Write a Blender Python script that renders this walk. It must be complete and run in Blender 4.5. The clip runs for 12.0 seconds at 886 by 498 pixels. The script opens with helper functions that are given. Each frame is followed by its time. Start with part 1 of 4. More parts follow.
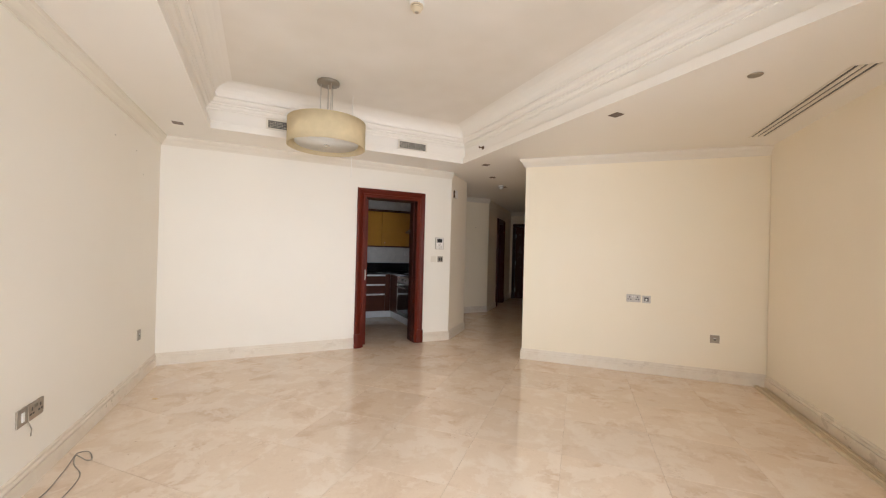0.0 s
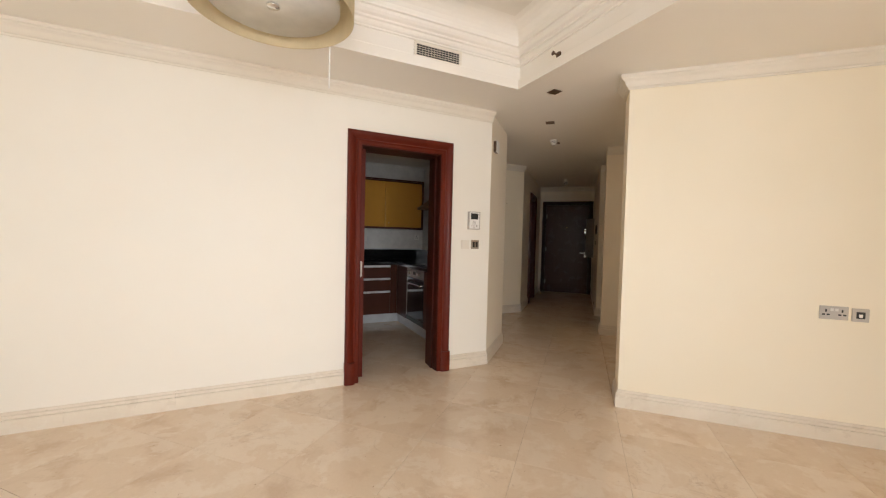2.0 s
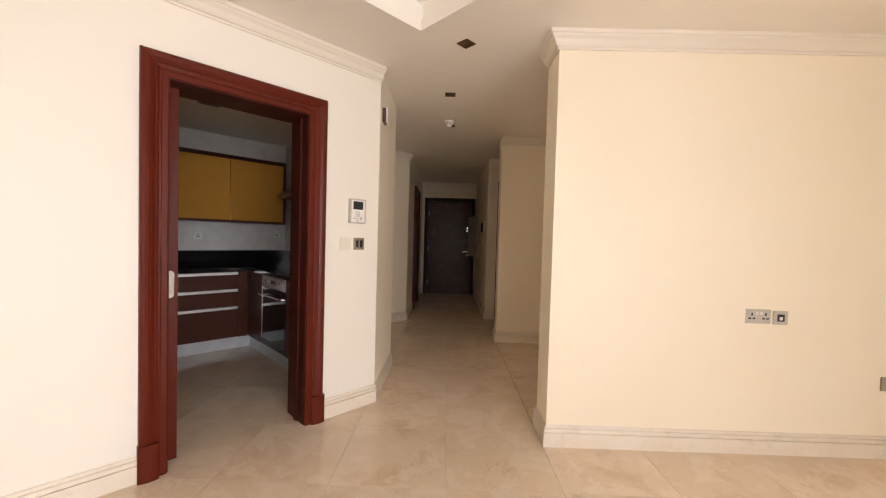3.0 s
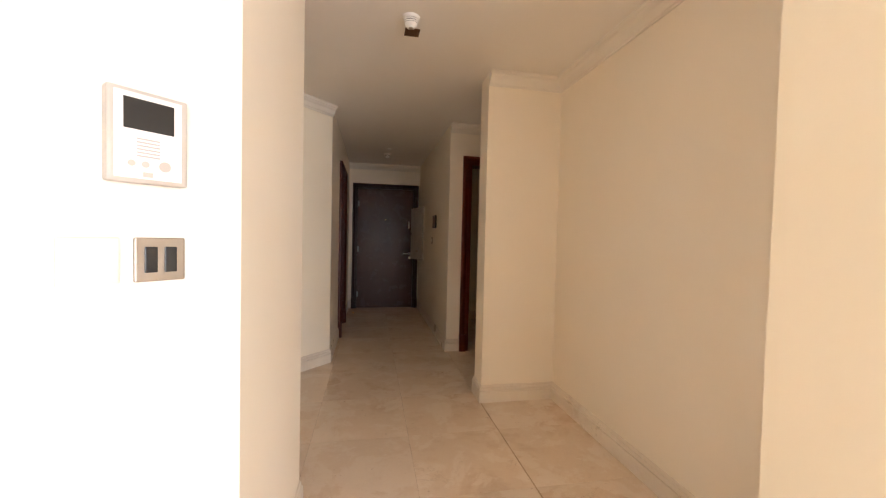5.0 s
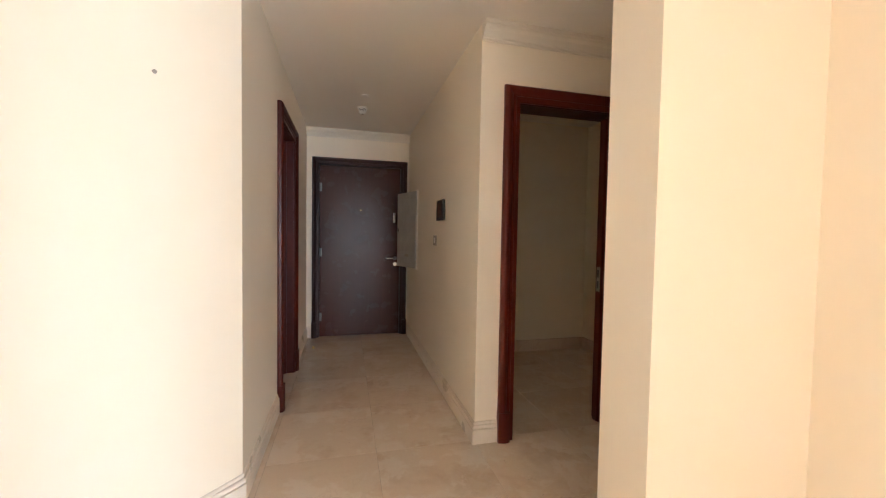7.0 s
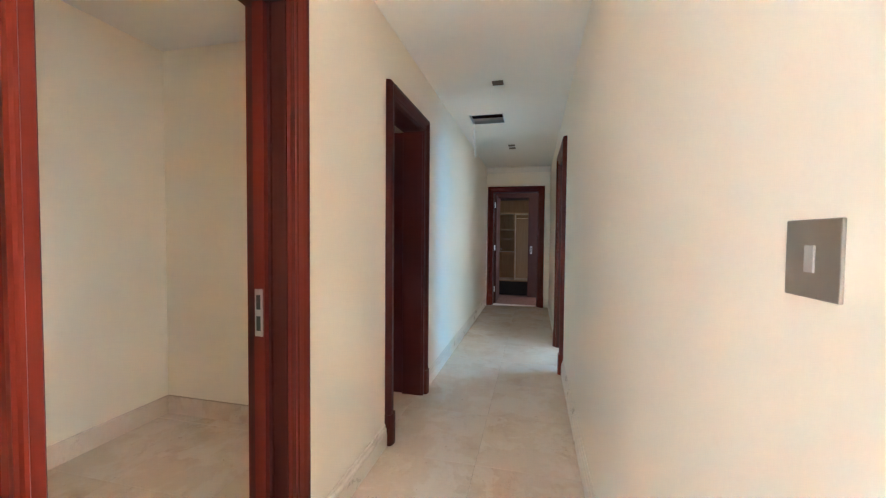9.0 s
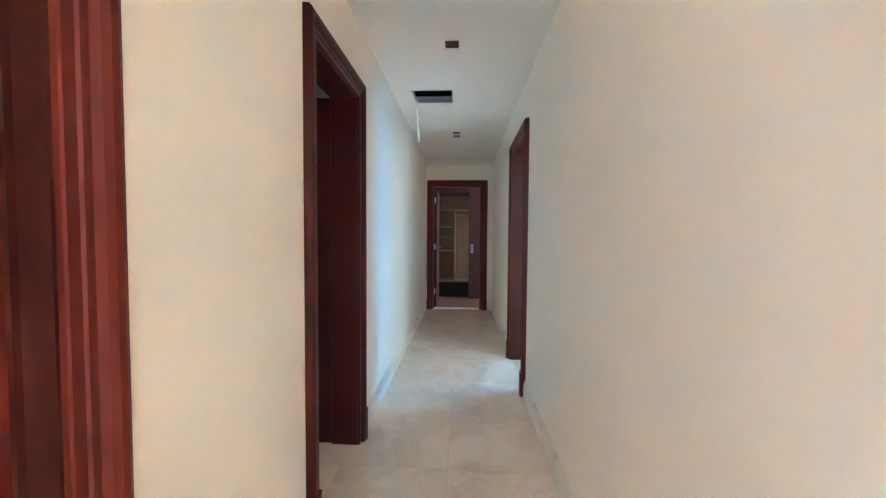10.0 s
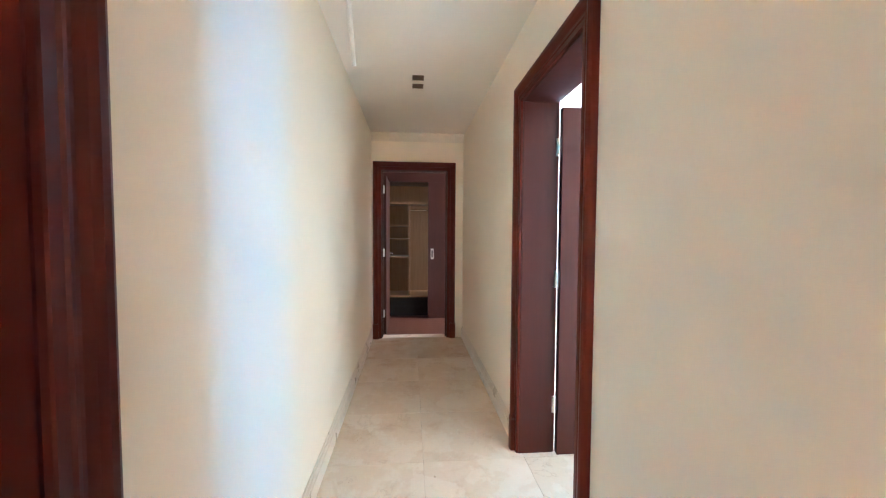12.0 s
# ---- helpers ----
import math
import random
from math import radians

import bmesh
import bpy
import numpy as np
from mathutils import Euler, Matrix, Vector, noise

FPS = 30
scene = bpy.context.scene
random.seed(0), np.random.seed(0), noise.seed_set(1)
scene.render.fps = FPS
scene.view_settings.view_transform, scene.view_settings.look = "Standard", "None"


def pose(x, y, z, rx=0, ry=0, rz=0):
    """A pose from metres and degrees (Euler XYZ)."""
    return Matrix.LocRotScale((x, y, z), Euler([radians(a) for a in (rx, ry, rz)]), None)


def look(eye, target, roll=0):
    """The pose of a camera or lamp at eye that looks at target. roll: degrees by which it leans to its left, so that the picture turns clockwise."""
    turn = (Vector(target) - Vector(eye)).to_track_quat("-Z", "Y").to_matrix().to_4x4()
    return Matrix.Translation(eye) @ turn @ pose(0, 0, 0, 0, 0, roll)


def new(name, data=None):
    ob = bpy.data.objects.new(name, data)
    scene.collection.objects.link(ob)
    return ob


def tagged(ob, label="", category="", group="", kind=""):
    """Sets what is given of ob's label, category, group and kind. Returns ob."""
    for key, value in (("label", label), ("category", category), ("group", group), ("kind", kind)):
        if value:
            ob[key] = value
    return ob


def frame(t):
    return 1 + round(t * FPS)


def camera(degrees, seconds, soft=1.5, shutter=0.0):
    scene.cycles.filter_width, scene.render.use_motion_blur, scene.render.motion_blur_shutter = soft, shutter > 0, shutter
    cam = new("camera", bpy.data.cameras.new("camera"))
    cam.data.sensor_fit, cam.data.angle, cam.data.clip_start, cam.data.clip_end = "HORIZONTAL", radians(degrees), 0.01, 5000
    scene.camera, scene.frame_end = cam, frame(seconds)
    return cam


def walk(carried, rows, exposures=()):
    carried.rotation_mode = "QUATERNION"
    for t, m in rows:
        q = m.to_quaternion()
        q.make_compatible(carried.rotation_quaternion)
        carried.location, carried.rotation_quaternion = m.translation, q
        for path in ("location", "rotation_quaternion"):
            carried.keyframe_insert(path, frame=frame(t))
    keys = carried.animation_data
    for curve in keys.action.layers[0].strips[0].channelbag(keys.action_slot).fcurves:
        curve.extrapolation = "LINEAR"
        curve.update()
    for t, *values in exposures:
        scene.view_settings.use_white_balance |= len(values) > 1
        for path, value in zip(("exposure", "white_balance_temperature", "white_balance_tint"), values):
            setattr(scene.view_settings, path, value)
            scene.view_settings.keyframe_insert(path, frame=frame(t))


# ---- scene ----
cam = camera(99.1, 12.0, soft=1.2)
PATH = [
    (0, (0.68, -4.908, 1.353), (0.002, -3.027, 1.363), 1.5),
    (0.5, (0.434, -4.547, 1.33), (-0.269, -2.675, 1.311), 1.5),
    (1, (0.167, -4.108, 1.314), (-0.533, -2.235, 1.271), 1.4),
    (1.5, (-0.056, -3.705, 1.307), (-0.755, -1.832, 1.245), 1.5),
    (2, (-0.301, -3.212, 1.302), (-0.983, -1.333, 1.234), 1.4),
    (2.5, (-0.497, -2.795, 1.293), (-0.923, -0.842, 1.227), 1.5),
    (3, (-0.628, -2.332, 1.286), (-0.657, -0.333, 1.228), 1.6),
    (3.5, (-0.738, -1.894, 1.272), (-0.479, 0.088, 1.218), 1.5),
    (3.7, (-0.778, -1.704, 1.262), (-0.45, 0.268, 1.211), 1.5),
    (5.3, (-0.866, -0.115, 1.286), (-0.488, 1.848, 1.225), 1.2),
    (5.5, (-0.844, 0.097, 1.274), (-0.464, 2.06, 1.221), 1.0),
    (6, (-0.847, 0.619, 1.275), (-0.46, 2.58, 1.214), 1.1),
    (6.5, (-0.844, 1.073, 1.274), (-0.45, 3.033, 1.21), 1.0),
    (6.7, (-0.831, 1.271, 1.289), (-0.432, 3.229, 1.218), 1.0),
    (8.3, (-0.491, 2.565, 1.271), (1.138, 3.724, 1.21), 0.7),
    (8.5, (-0.44, 2.674, 1.281), (1.317, 3.628, 1.212), 0.7),
    (9, (-0.249, 2.871, 1.278), (1.694, 3.337, 1.211), 0.5),
    (9.5, (0.035, 2.994, 1.3), (2.019, 3.228, 1.223), 0.6),
    (10, (0.382, 3.094, 1.298), (2.378, 3.201, 1.217), 0.4),
    (10.5, (0.736, 3.144, 1.291), (2.734, 3.08, 1.212), 0.5),
    (11, (1.229, 3.166, 1.303), (3.221, 3.018, 1.211), 0.5),
    (11.5, (1.627, 3.225, 1.318), (3.619, 3.074, 1.225), 0.4),
    (12, (2.089, 3.243, 1.336), (4.08, 3.075, 1.248), 0.3),
]

# ---- light and world ----
EXPOSURES = [(0.0, -1.33, 6450, 14), (1.0, -1.2, 6600, 14), (2.0, -1.22, 6750, 13), (2.6, -1.16, 6850, 15), (3.7, -0.6, 6850, 22), (4.5, -0.22, 6700, 20), (5.3, 0.18, 6400, 16), (6.7, 1.1, 5850, 12),
             (8.3, 2.6, 5500, 14), (8.6, 3.22, 5150, 11), (9.0, 3.85, 4500, 4), (9.5, 4.02, 4400, 4), (10.5, 4.08, 4250, 4), (11.2, 4.33, 4750, 10), (12.0, 4.42, 5150, 14)]
walk(cam, [(t, look(eye, target, roll)) for t, eye, target, roll in PATH], EXPOSURES)

world = bpy.data.worlds.new("sky")
scene.world = world
world.use_nodes = True
wn = world.node_tree
sky = wn.nodes.new("ShaderNodeTexSky")
sky.sky_type, sky.sun_disc = "NISHITA", False
sky.sun_elevation, sky.sun_rotation = radians(48), radians(20)
wn.links.new(sky.outputs[0], wn.nodes["Background"].inputs[0])
wn.nodes["Background"].inputs[1].default_value = 0.12

# frame along the kitchen wall: U along it, V into the kitchen
ORIGIN, UDIR, VDIR = Vector((-1.161, 0.561, 0)), Vector((0.6983, 0.7158, 0)), Vector((-0.7158, 0.6983, 0))
UV = Matrix(((UDIR.x, VDIR.x, 0, ORIGIN.x), (UDIR.y, VDIR.y, 0, ORIGIN.y), (0, 0, 1, 0), (0, 0, 0, 1)))


def uv(u, v, z=0.0):
    return ORIGIN + UDIR * u + VDIR * v + Vector((0, 0, z))


def area_light(name, m, sx, sy, watts, colour):
    data = bpy.data.lights.new(name, "AREA")
    data.shape, data.size, data.size_y, data.energy, data.color = "RECTANGLE", sx, sy, watts, colour
    ob = new(name, data)
    ob.matrix_world = m
    return ob


sun_data = bpy.data.lights.new("sun", "SUN")
sun_data.energy, sun_data.angle, sun_data.color = 3.0, radians(0.5), (1.0, 0.95, 0.88)
sun = new("sun", sun_data)
sun.matrix_world = look((0, 0, 30), (0.3, -0.85, 28.9))

# long corridors: let the daylight bounce often enough
scene.cycles.max_bounces, scene.cycles.diffuse_bounces, scene.cycles.glossy_bounces = 16, 12, 6

# sky light standing in the window openings
area_light("window_light", look(uv(-2.31, -5.62, 1.25), uv(-1.7, 0, 0.6)), 2.9, 2.2, 150, (0.86, 0.94, 1.0)).data.spread = radians(125)
area_light("bedroom_window_light", look((5.05, -1.56, 1.3), (4.3, 2.4, 1.2)), 0.46, 2.0, 4.8, (0.02, 0.54, 1.0))
# added lamp in an unseen second bedroom window, to brighten the corridor by bounce
area_light("bedroom_side_window_light", look((6.24, 0.3, 1.35), (3.0, 0.3, 1.3)), 1.7, 1.7, 18, (0.68, 0.85, 1.0))
# extra light for the dressing room, from an unseen window added for it
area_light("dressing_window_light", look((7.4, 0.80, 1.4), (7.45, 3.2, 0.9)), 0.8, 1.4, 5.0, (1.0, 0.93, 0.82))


# ---- materials ----
def shader(name, rough=0.5, metal=0.0, coat=0.0):
    m = bpy.data.materials.new(name)
    m.use_nodes = True
    b = m.node_tree.nodes["Principled BSDF"]
    b.inputs["Roughness"].default_value, b.inputs["Metallic"].default_value = rough, metal
    b.inputs["Coat Weight"].default_value = coat
    b.inputs["Coat Roughness"].default_value = 0.12
    return m, m.node_tree, b


def ramp(t, fac, stops):
    r = t.nodes.new("ShaderNodeValToRGB")
    while len(r.color_ramp.elements) < len(stops):
        r.color_ramp.elements.new(0.5)
    for e, (p, c) in zip(r.color_ramp.elements, stops):
        e.position, e.color = p, (*c, 1) if len(c) == 3 else c
    t.links.new(fac, r.inputs[0])
    return r.outputs[0]


def noise_tex(t, vec, scale, detail=4.0, rough=0.5, warp=0.0):
    n = t.nodes.new("ShaderNodeTexNoise")
    n.inputs["Scale"].default_value, n.inputs["Detail"].default_value = scale, detail
    n.inputs["Roughness"].default_value, n.inputs["Distortion"].default_value = rough, warp
    t.links.new(vec, n.inputs["Vector"])
    return n.outputs[0]


def mix(t, fac, a, b, kind="MIX"):
    n = t.nodes.new("ShaderNodeMix")
    n.data_type, n.blend_type = "RGBA", kind
    for sock, v in ((n.inputs[0], fac), (n.inputs[6], a), (n.inputs[7], b)):
        if isinstance(v, (int, float)):
            sock.default_value = v
        elif isinstance(v, tuple):
            sock.default_value = (*v, 1)
        else:
            t.links.new(v, sock)
    return n.outputs[2]


def bump(t, b, height, strength, distance=0.002):
    n = t.nodes.new("ShaderNodeBump")
    n.inputs["Strength"].default_value, n.inputs["Distance"].default_value = strength, distance
    t.links.new(height, n.inputs["Height"])
    t.links.new(n.outputs[0], b.inputs["Normal"])


def position(t):
    return t.nodes.new("ShaderNodeNewGeometry").outputs["Position"]


def scaled(t, vec, s):
    n = t.nodes.new("ShaderNodeMapping")
    n.inputs["Scale"].default_value = s
    t.links.new(vec, n.inputs["Vector"])
    return n.outputs[0]


def paint(name, low, high, rough=0.55, relief=0.12):
    m, t, b = shader(name, rough)
    p = position(t)
    broad = noise_tex(t, p, 0.9, 3, 0.55)
    fine = noise_tex(t, p, 160, 3, 0.6)
    streak = noise_tex(t, scaled(t, p, (3.0, 3.0, 0.5)), 1.6, 4, 0.6)
    c = mix(t, ramp(t, broad, ((0.35, (0, 0, 0)), (0.65, (1, 1, 1)))), low, high)
    c = mix(t, 0.10, c, ramp(t, streak, ((0.35, low), (0.7, high))))
    t.links.new(c, b.inputs["Base Color"])
    rr = ramp(t, broad, ((0.3, (rough - 0.06,) * 3), (0.7, (rough + 0.06,) * 3)))
    t.links.new(rr, b.inputs["Roughness"])
    bump(t, b, fine, relief, 0.0015)
    return m


def marble(name, tones, rough=0.16, per_tile=True):
    m, t, b = shader(name, rough)
    p = position(t)
    if per_tile:
        info = t.nodes.new("ShaderNodeObjectInfo")
        vm = t.nodes.new("ShaderNodeVectorMath")
        vm.operation = "SCALE"
        vm.inputs[0].default_value = (17.0, 31.0, 9.0)
        t.links.new(info.outputs["Random"], vm.inputs["Scale"])
        add = t.nodes.new("ShaderNodeVectorMath")
        t.links.new(p, add.inputs[0])
        t.links.new(vm.outputs[0], add.inputs[1])
        p2 = add.outputs[0]
    else:
        p2 = p
    cloud = noise_tex(t, p2, 3.0, 8, 0.62, 0.25)
    c = ramp(t, cloud, ((0.34, tones[0]), (0.47, tones[1]), (0.56, tones[1]), (0.68, tones[2])))
    # pale cloudy patches with ragged borders
    patch = ramp(t, noise_tex(t, p2, 3.4, 7, 0.66, 0.35), ((0.512, (0, 0, 0)), (0.548, (0.62, 0.62, 0.62))))
    c = mix(t, patch, c, tones[2])
    # darker tan smudges
    smudge = ramp(t, noise_tex(t, scaled(t, p2, (1.0, 1.3, 1.0)), 7.5, 6, 0.66, 0.3), ((0.56, (0, 0, 0)), (0.70, (0.32, 0.32, 0.32))))
    c = mix(t, smudge, c, tones[0])
    # fine brown flecks and short cracks
    fleck = ramp(t, noise_tex(t, p2, 34, 4, 0.6, 0.6), ((0.69, (0, 0, 0)), (0.74, (0.75, 0.75, 0.75))))
    c = mix(t, fleck, c, tones[3])
    vein = noise_tex(t, p2, 3.2, 8, 0.65, 1.0)
    line = ramp(t, vein, ((0.486, (0, 0, 0)), (0.498, (1, 1, 1)), (0.502, (1, 1, 1)), (0.514, (0, 0, 0))))
    faint = mix(t, 1.0, line, ramp(t, noise_tex(t, p2, 2.3, 2), ((0.55, (0, 0, 0)), (0.72, (0.38, 0.38, 0.38)))), "MULTIPLY")
    c = mix(t, faint, c, tones[3])
    speck = noise_tex(t, p2, 60, 4, 0.7)
    c = mix(t, 0.10, c, ramp(t, speck, ((0.35, tones[0]), (0.65, tones[2]))))
    if per_tile:
        tone = ramp(t, info.outputs["Random"], ((0.0, (0.965, 0.96, 0.955)), (1.0, (1.03, 1.03, 1.025))))
        c = mix(t, 1.0, c, tone, "MULTIPLY")
    t.links.new(c, b.inputs["Base Color"])
    smear = noise_tex(t, p, 5.0, 5, 0.6, 0.4)
    t.links.new(ramp(t, smear, ((0.3, (rough - 0.05,) * 3), (0.75, (rough + 0.09,) * 3))), b.inputs["Roughness"])
    bump(t, b, noise_tex(t, p, 9.0, 3), 0.03, 0.004)
    return m


def wood(name, dark, light, rough=0.34, coat=0.30, axis=2, scale=1.0):
    m, t, b = shader(name, rough, coat=coat)
    b.inputs["Specular IOR Level"].default_value = 0.3
    tc = t.nodes.new("ShaderNodeTexCoord").outputs["Object"]
    stretch = [14.0 * scale] * 3
    stretch[axis] = 0.9 * scale
    g = noise_tex(t, scaled(t, tc, stretch), 2.2, 6, 0.6, 0.5)
    fine = noise_tex(t, scaled(t, tc, [v * 6 for v in stretch]), 2.0, 3, 0.6)
    c = mix(t, ramp(t, g, ((0.25, (0, 0, 0)), (0.75, (1, 1, 1)))), dark, light)
    c = mix(t, 0.12, c, ramp(t, fine, ((0.4, dark), (0.65, light))))
    t.links.new(c, b.inputs["Base Color"])
    wear = noise_tex(t, tc, 7.0, 4)
    t.links.new(ramp(t, wear, ((0.3, (rough - 0.03,) * 3), (0.75, (rough + 0.07,) * 3))), b.inputs["Roughness"])
    bump(t, b, fine, 0.05, 0.0008)
    return m


def plain(name, colour, rough=0.4, metal=0.0, coat=0.0, vary=0.08):
    m, t, b = shader(name, rough, metal, coat)
    tc = t.nodes.new("ShaderNodeTexCoord").outputs["Object"]
    lo = tuple(v * (1 - vary) for v in colour)
    hi = tuple(min(1, v * (1 + vary)) for v in colour)
    t.links.new(ramp(t, noise_tex(t, tc, 9.0, 4), ((0.3, lo), (0.7, hi))), b.inputs["Base Color"])
    t.links.new(ramp(t, noise_tex(t, tc, 26.0, 3), ((0.3, (max(rough - 0.02, 0.02),) * 3), (0.7, (rough + (0.02 if rough < 0.27 else 0.06),) * 3))), b.inputs["Roughness"])
    return m


WALL = paint("cream_wall_paint", (0.88, 0.80, 0.665), (0.90, 0.825, 0.70))
# cream wall paint tinted yellower to stand for warm bounced light
WALL_BOUNCE = paint("bounce_lit_wall_paint", (0.885, 0.80, 0.635), (0.905, 0.825, 0.675))
# the same cream, with cool window light put into the colour
WALL_DAYLIT = paint("daylit_wall_paint", (0.865, 0.82, 0.735), (0.885, 0.845, 0.765))
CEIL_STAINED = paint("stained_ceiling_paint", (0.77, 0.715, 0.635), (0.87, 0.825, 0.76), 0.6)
CEIL = paint("ceiling_paint", (0.86, 0.82, 0.755), (0.885, 0.845, 0.785), 0.6)
TRIM = paint("trim_paint", (0.78, 0.72, 0.62), (0.82, 0.77, 0.68), 0.5, 0.05)
MARBLE = marble("cream_marble", ((0.65, 0.495, 0.36), (0.745, 0.61, 0.475), (0.81, 0.705, 0.59), (0.40, 0.26, 0.17)), 0.10)
SKIRT = marble("skirting_marble", ((0.73, 0.64, 0.53), (0.78, 0.70, 0.59), (0.81, 0.74, 0.64), (0.67, 0.575, 0.465)), 0.3, False)
GROUT = plain("grout", (0.54, 0.42, 0.31), 0.8, vary=0.4)
MAHOGANY = wood("mahogany", (0.102, 0.0115, 0.0042), (0.118, 0.0138, 0.005), 0.36, 0.05)
DOOR_VENEER = wood("door_veneer", (0.056, 0.017, 0.012), (0.078, 0.024, 0.017), 0.24, 0.0)
# mahogany copy with the shade of the door reveals put into its colour
MAHOGANY_SHADED = wood("mahogany_shaded", (0.046, 0.008, 0.004), (0.062, 0.0105, 0.005), 0.42, 0.03)
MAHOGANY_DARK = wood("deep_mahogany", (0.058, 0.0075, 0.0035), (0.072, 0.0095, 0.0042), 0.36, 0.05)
DARK_RED = wood("dark_red_veneer", (0.030, 0.006, 0.004), (0.045, 0.009, 0.005), 0.42, 0.03)
WENGE = wood("dark_veneer", (0.026, 0.008, 0.006), (0.040, 0.012, 0.009), 0.36, 0.0)
PARQUET = wood("parquet", (0.09, 0.035, 0.022), (0.17, 0.075, 0.05), 0.34, 0.2, 1)
CLOSET = wood("closet_board", (0.20, 0.115, 0.055), (0.29, 0.175, 0.09), 0.45, 0.0)
STEEL = plain("brushed_steel", (0.62, 0.60, 0.57), 0.36, 1.0)
CHROME = plain("chrome", (0.8, 0.8, 0.8), 0.12, 1.0)
BRASS = plain("brass", (0.55, 0.36, 0.14), 0.3, 1.0)
WHITE_PLASTIC = plain("white_plastic", (0.84, 0.82, 0.78), 0.35)
BLACK_PLASTIC = plain("black_plastic", (0.02, 0.02, 0.02), 0.3)
GREY_METAL = plain("grey_painted_metal", (0.44, 0.42, 0.395), 0.4)
NICKEL = plain("nickel_plate", (0.40, 0.35, 0.29), 0.4, 0.75)
BRONZE = plain("bronze", (0.10, 0.05, 0.025), 0.34, 0.0)
SATIN = plain("satin_plate", (0.52, 0.48, 0.43), 0.36)
DARK_VOID = plain("dark_void", (0.01, 0.01, 0.01), 0.9)
OCHRE = plain("ochre_gloss", (0.60, 0.285, 0.05), 0.10, 0.0, 0.6, 0.03)
BROWN_CAB = plain("brown_cabinet", (0.085, 0.026, 0.015), 0.3, 0.0, 0.0, 0.04)
GRANITE = plain("black_granite", (0.012, 0.012, 0.013), 0.08)
ALU = plain("aluminium", (0.72, 0.72, 0.72), 0.3, 0.9)
OVEN_GLASS = plain("oven_glass", (0.01, 0.01, 0.01), 0.05)
RUBBER = plain("cable_sheath", (0.29, 0.26, 0.21), 0.5)
STEEL_DARK = plain("dull_steel", (0.26, 0.25, 0.24), 0.45, 0.9)
PVC = plain("socket_plastic", (0.72, 0.69, 0.64), 0.35)
RAIL = plain("rail_paint", (0.66, 0.55, 0.39), 0.35)
FABRIC = plain("lamp_fabric", (0.62, 0.51, 0.32), 0.8)
DIFFUSER = plain("lamp_diffuser", (0.70, 0.68, 0.63), 0.3)
TILE_WALL = plain("kitchen_wall", (0.72, 0.70, 0.665), 0.3)
SKIRT_ALU = plain("plinth_laminate", (0.62, 0.64, 0.66), 0.35, 0.3)

for dull in (BROWN_CAB, DOOR_VENEER, MAHOGANY_SHADED, MAHOGANY, MAHOGANY_DARK):
    dull.node_tree.nodes["Principled BSDF"].inputs["Specular IOR Level"].default_value = 0.2


def glass_material():
    m, t, b = shader("window_glass", 0.0)
    b.inputs["Transmission Weight"].default_value = 1.0
    b.inputs["IOR"].default_value = 1.45
    return m


GLASS = glass_material()


# ---- mesh tools ----
def part(name, bm, material, parent=None, label="", smooth=False):
    me = bpy.data.meshes.new(name)
    bmesh.ops.recalc_face_normals(bm, faces=bm.faces)
    bm.to_mesh(me)
    bm.free()
    if smooth:
        me.shade_smooth()
    me.materials.append(material)
    ob = new(name, me)
    if parent:
        ob.parent = parent
    if label:
        ob["label"] = label
    return ob


def empty(name, m, label, category, group="", kind=""):
    ob = new(name)
    ob.empty_display_size = 0.1
    ob.matrix_world = m
    return tagged(ob, label, category, group, kind)


def box(bm, x0, x1, y0, y1, z0, z1, bev=0.0):
    m = Matrix.LocRotScale(((x0 + x1) / 2, (y0 + y1) / 2, (z0 + z1) / 2), None, (x1 - x0, y1 - y0, z1 - z0))
    made = bmesh.ops.create_cube(bm, size=1, matrix=m)["verts"]
    if bev:
        edges = list({e for v in made for e in v.link_edges})
        bmesh.ops.bevel(bm, geom=edges, offset=bev, segments=2, affect="EDGES", profile=0.6)
    return bm


def boxed(*args):
    return box(bmesh.new(), *args)


def cyl(bm, p, r0, r1, depth, axis="Z", seg=24, bev=0.0):
    rot = {"Z": Matrix(), "X": Matrix.Rotation(radians(90), 4, "Y"), "Y": Matrix.Rotation(radians(90), 4, "X")}[axis]
    made = bmesh.ops.create_cone(bm, cap_ends=True, segments=seg, radius1=r0, radius2=r1, depth=depth, matrix=Matrix.Translation(p) @ rot)["verts"]
    if bev:
        edges = [e for e in {e for v in made for e in v.link_edges} if any(len(f.verts) > 4 for f in e.link_faces)]
        bmesh.ops.bevel(bm, geom=edges, offset=bev, segments=2, affect="EDGES")
    return bm


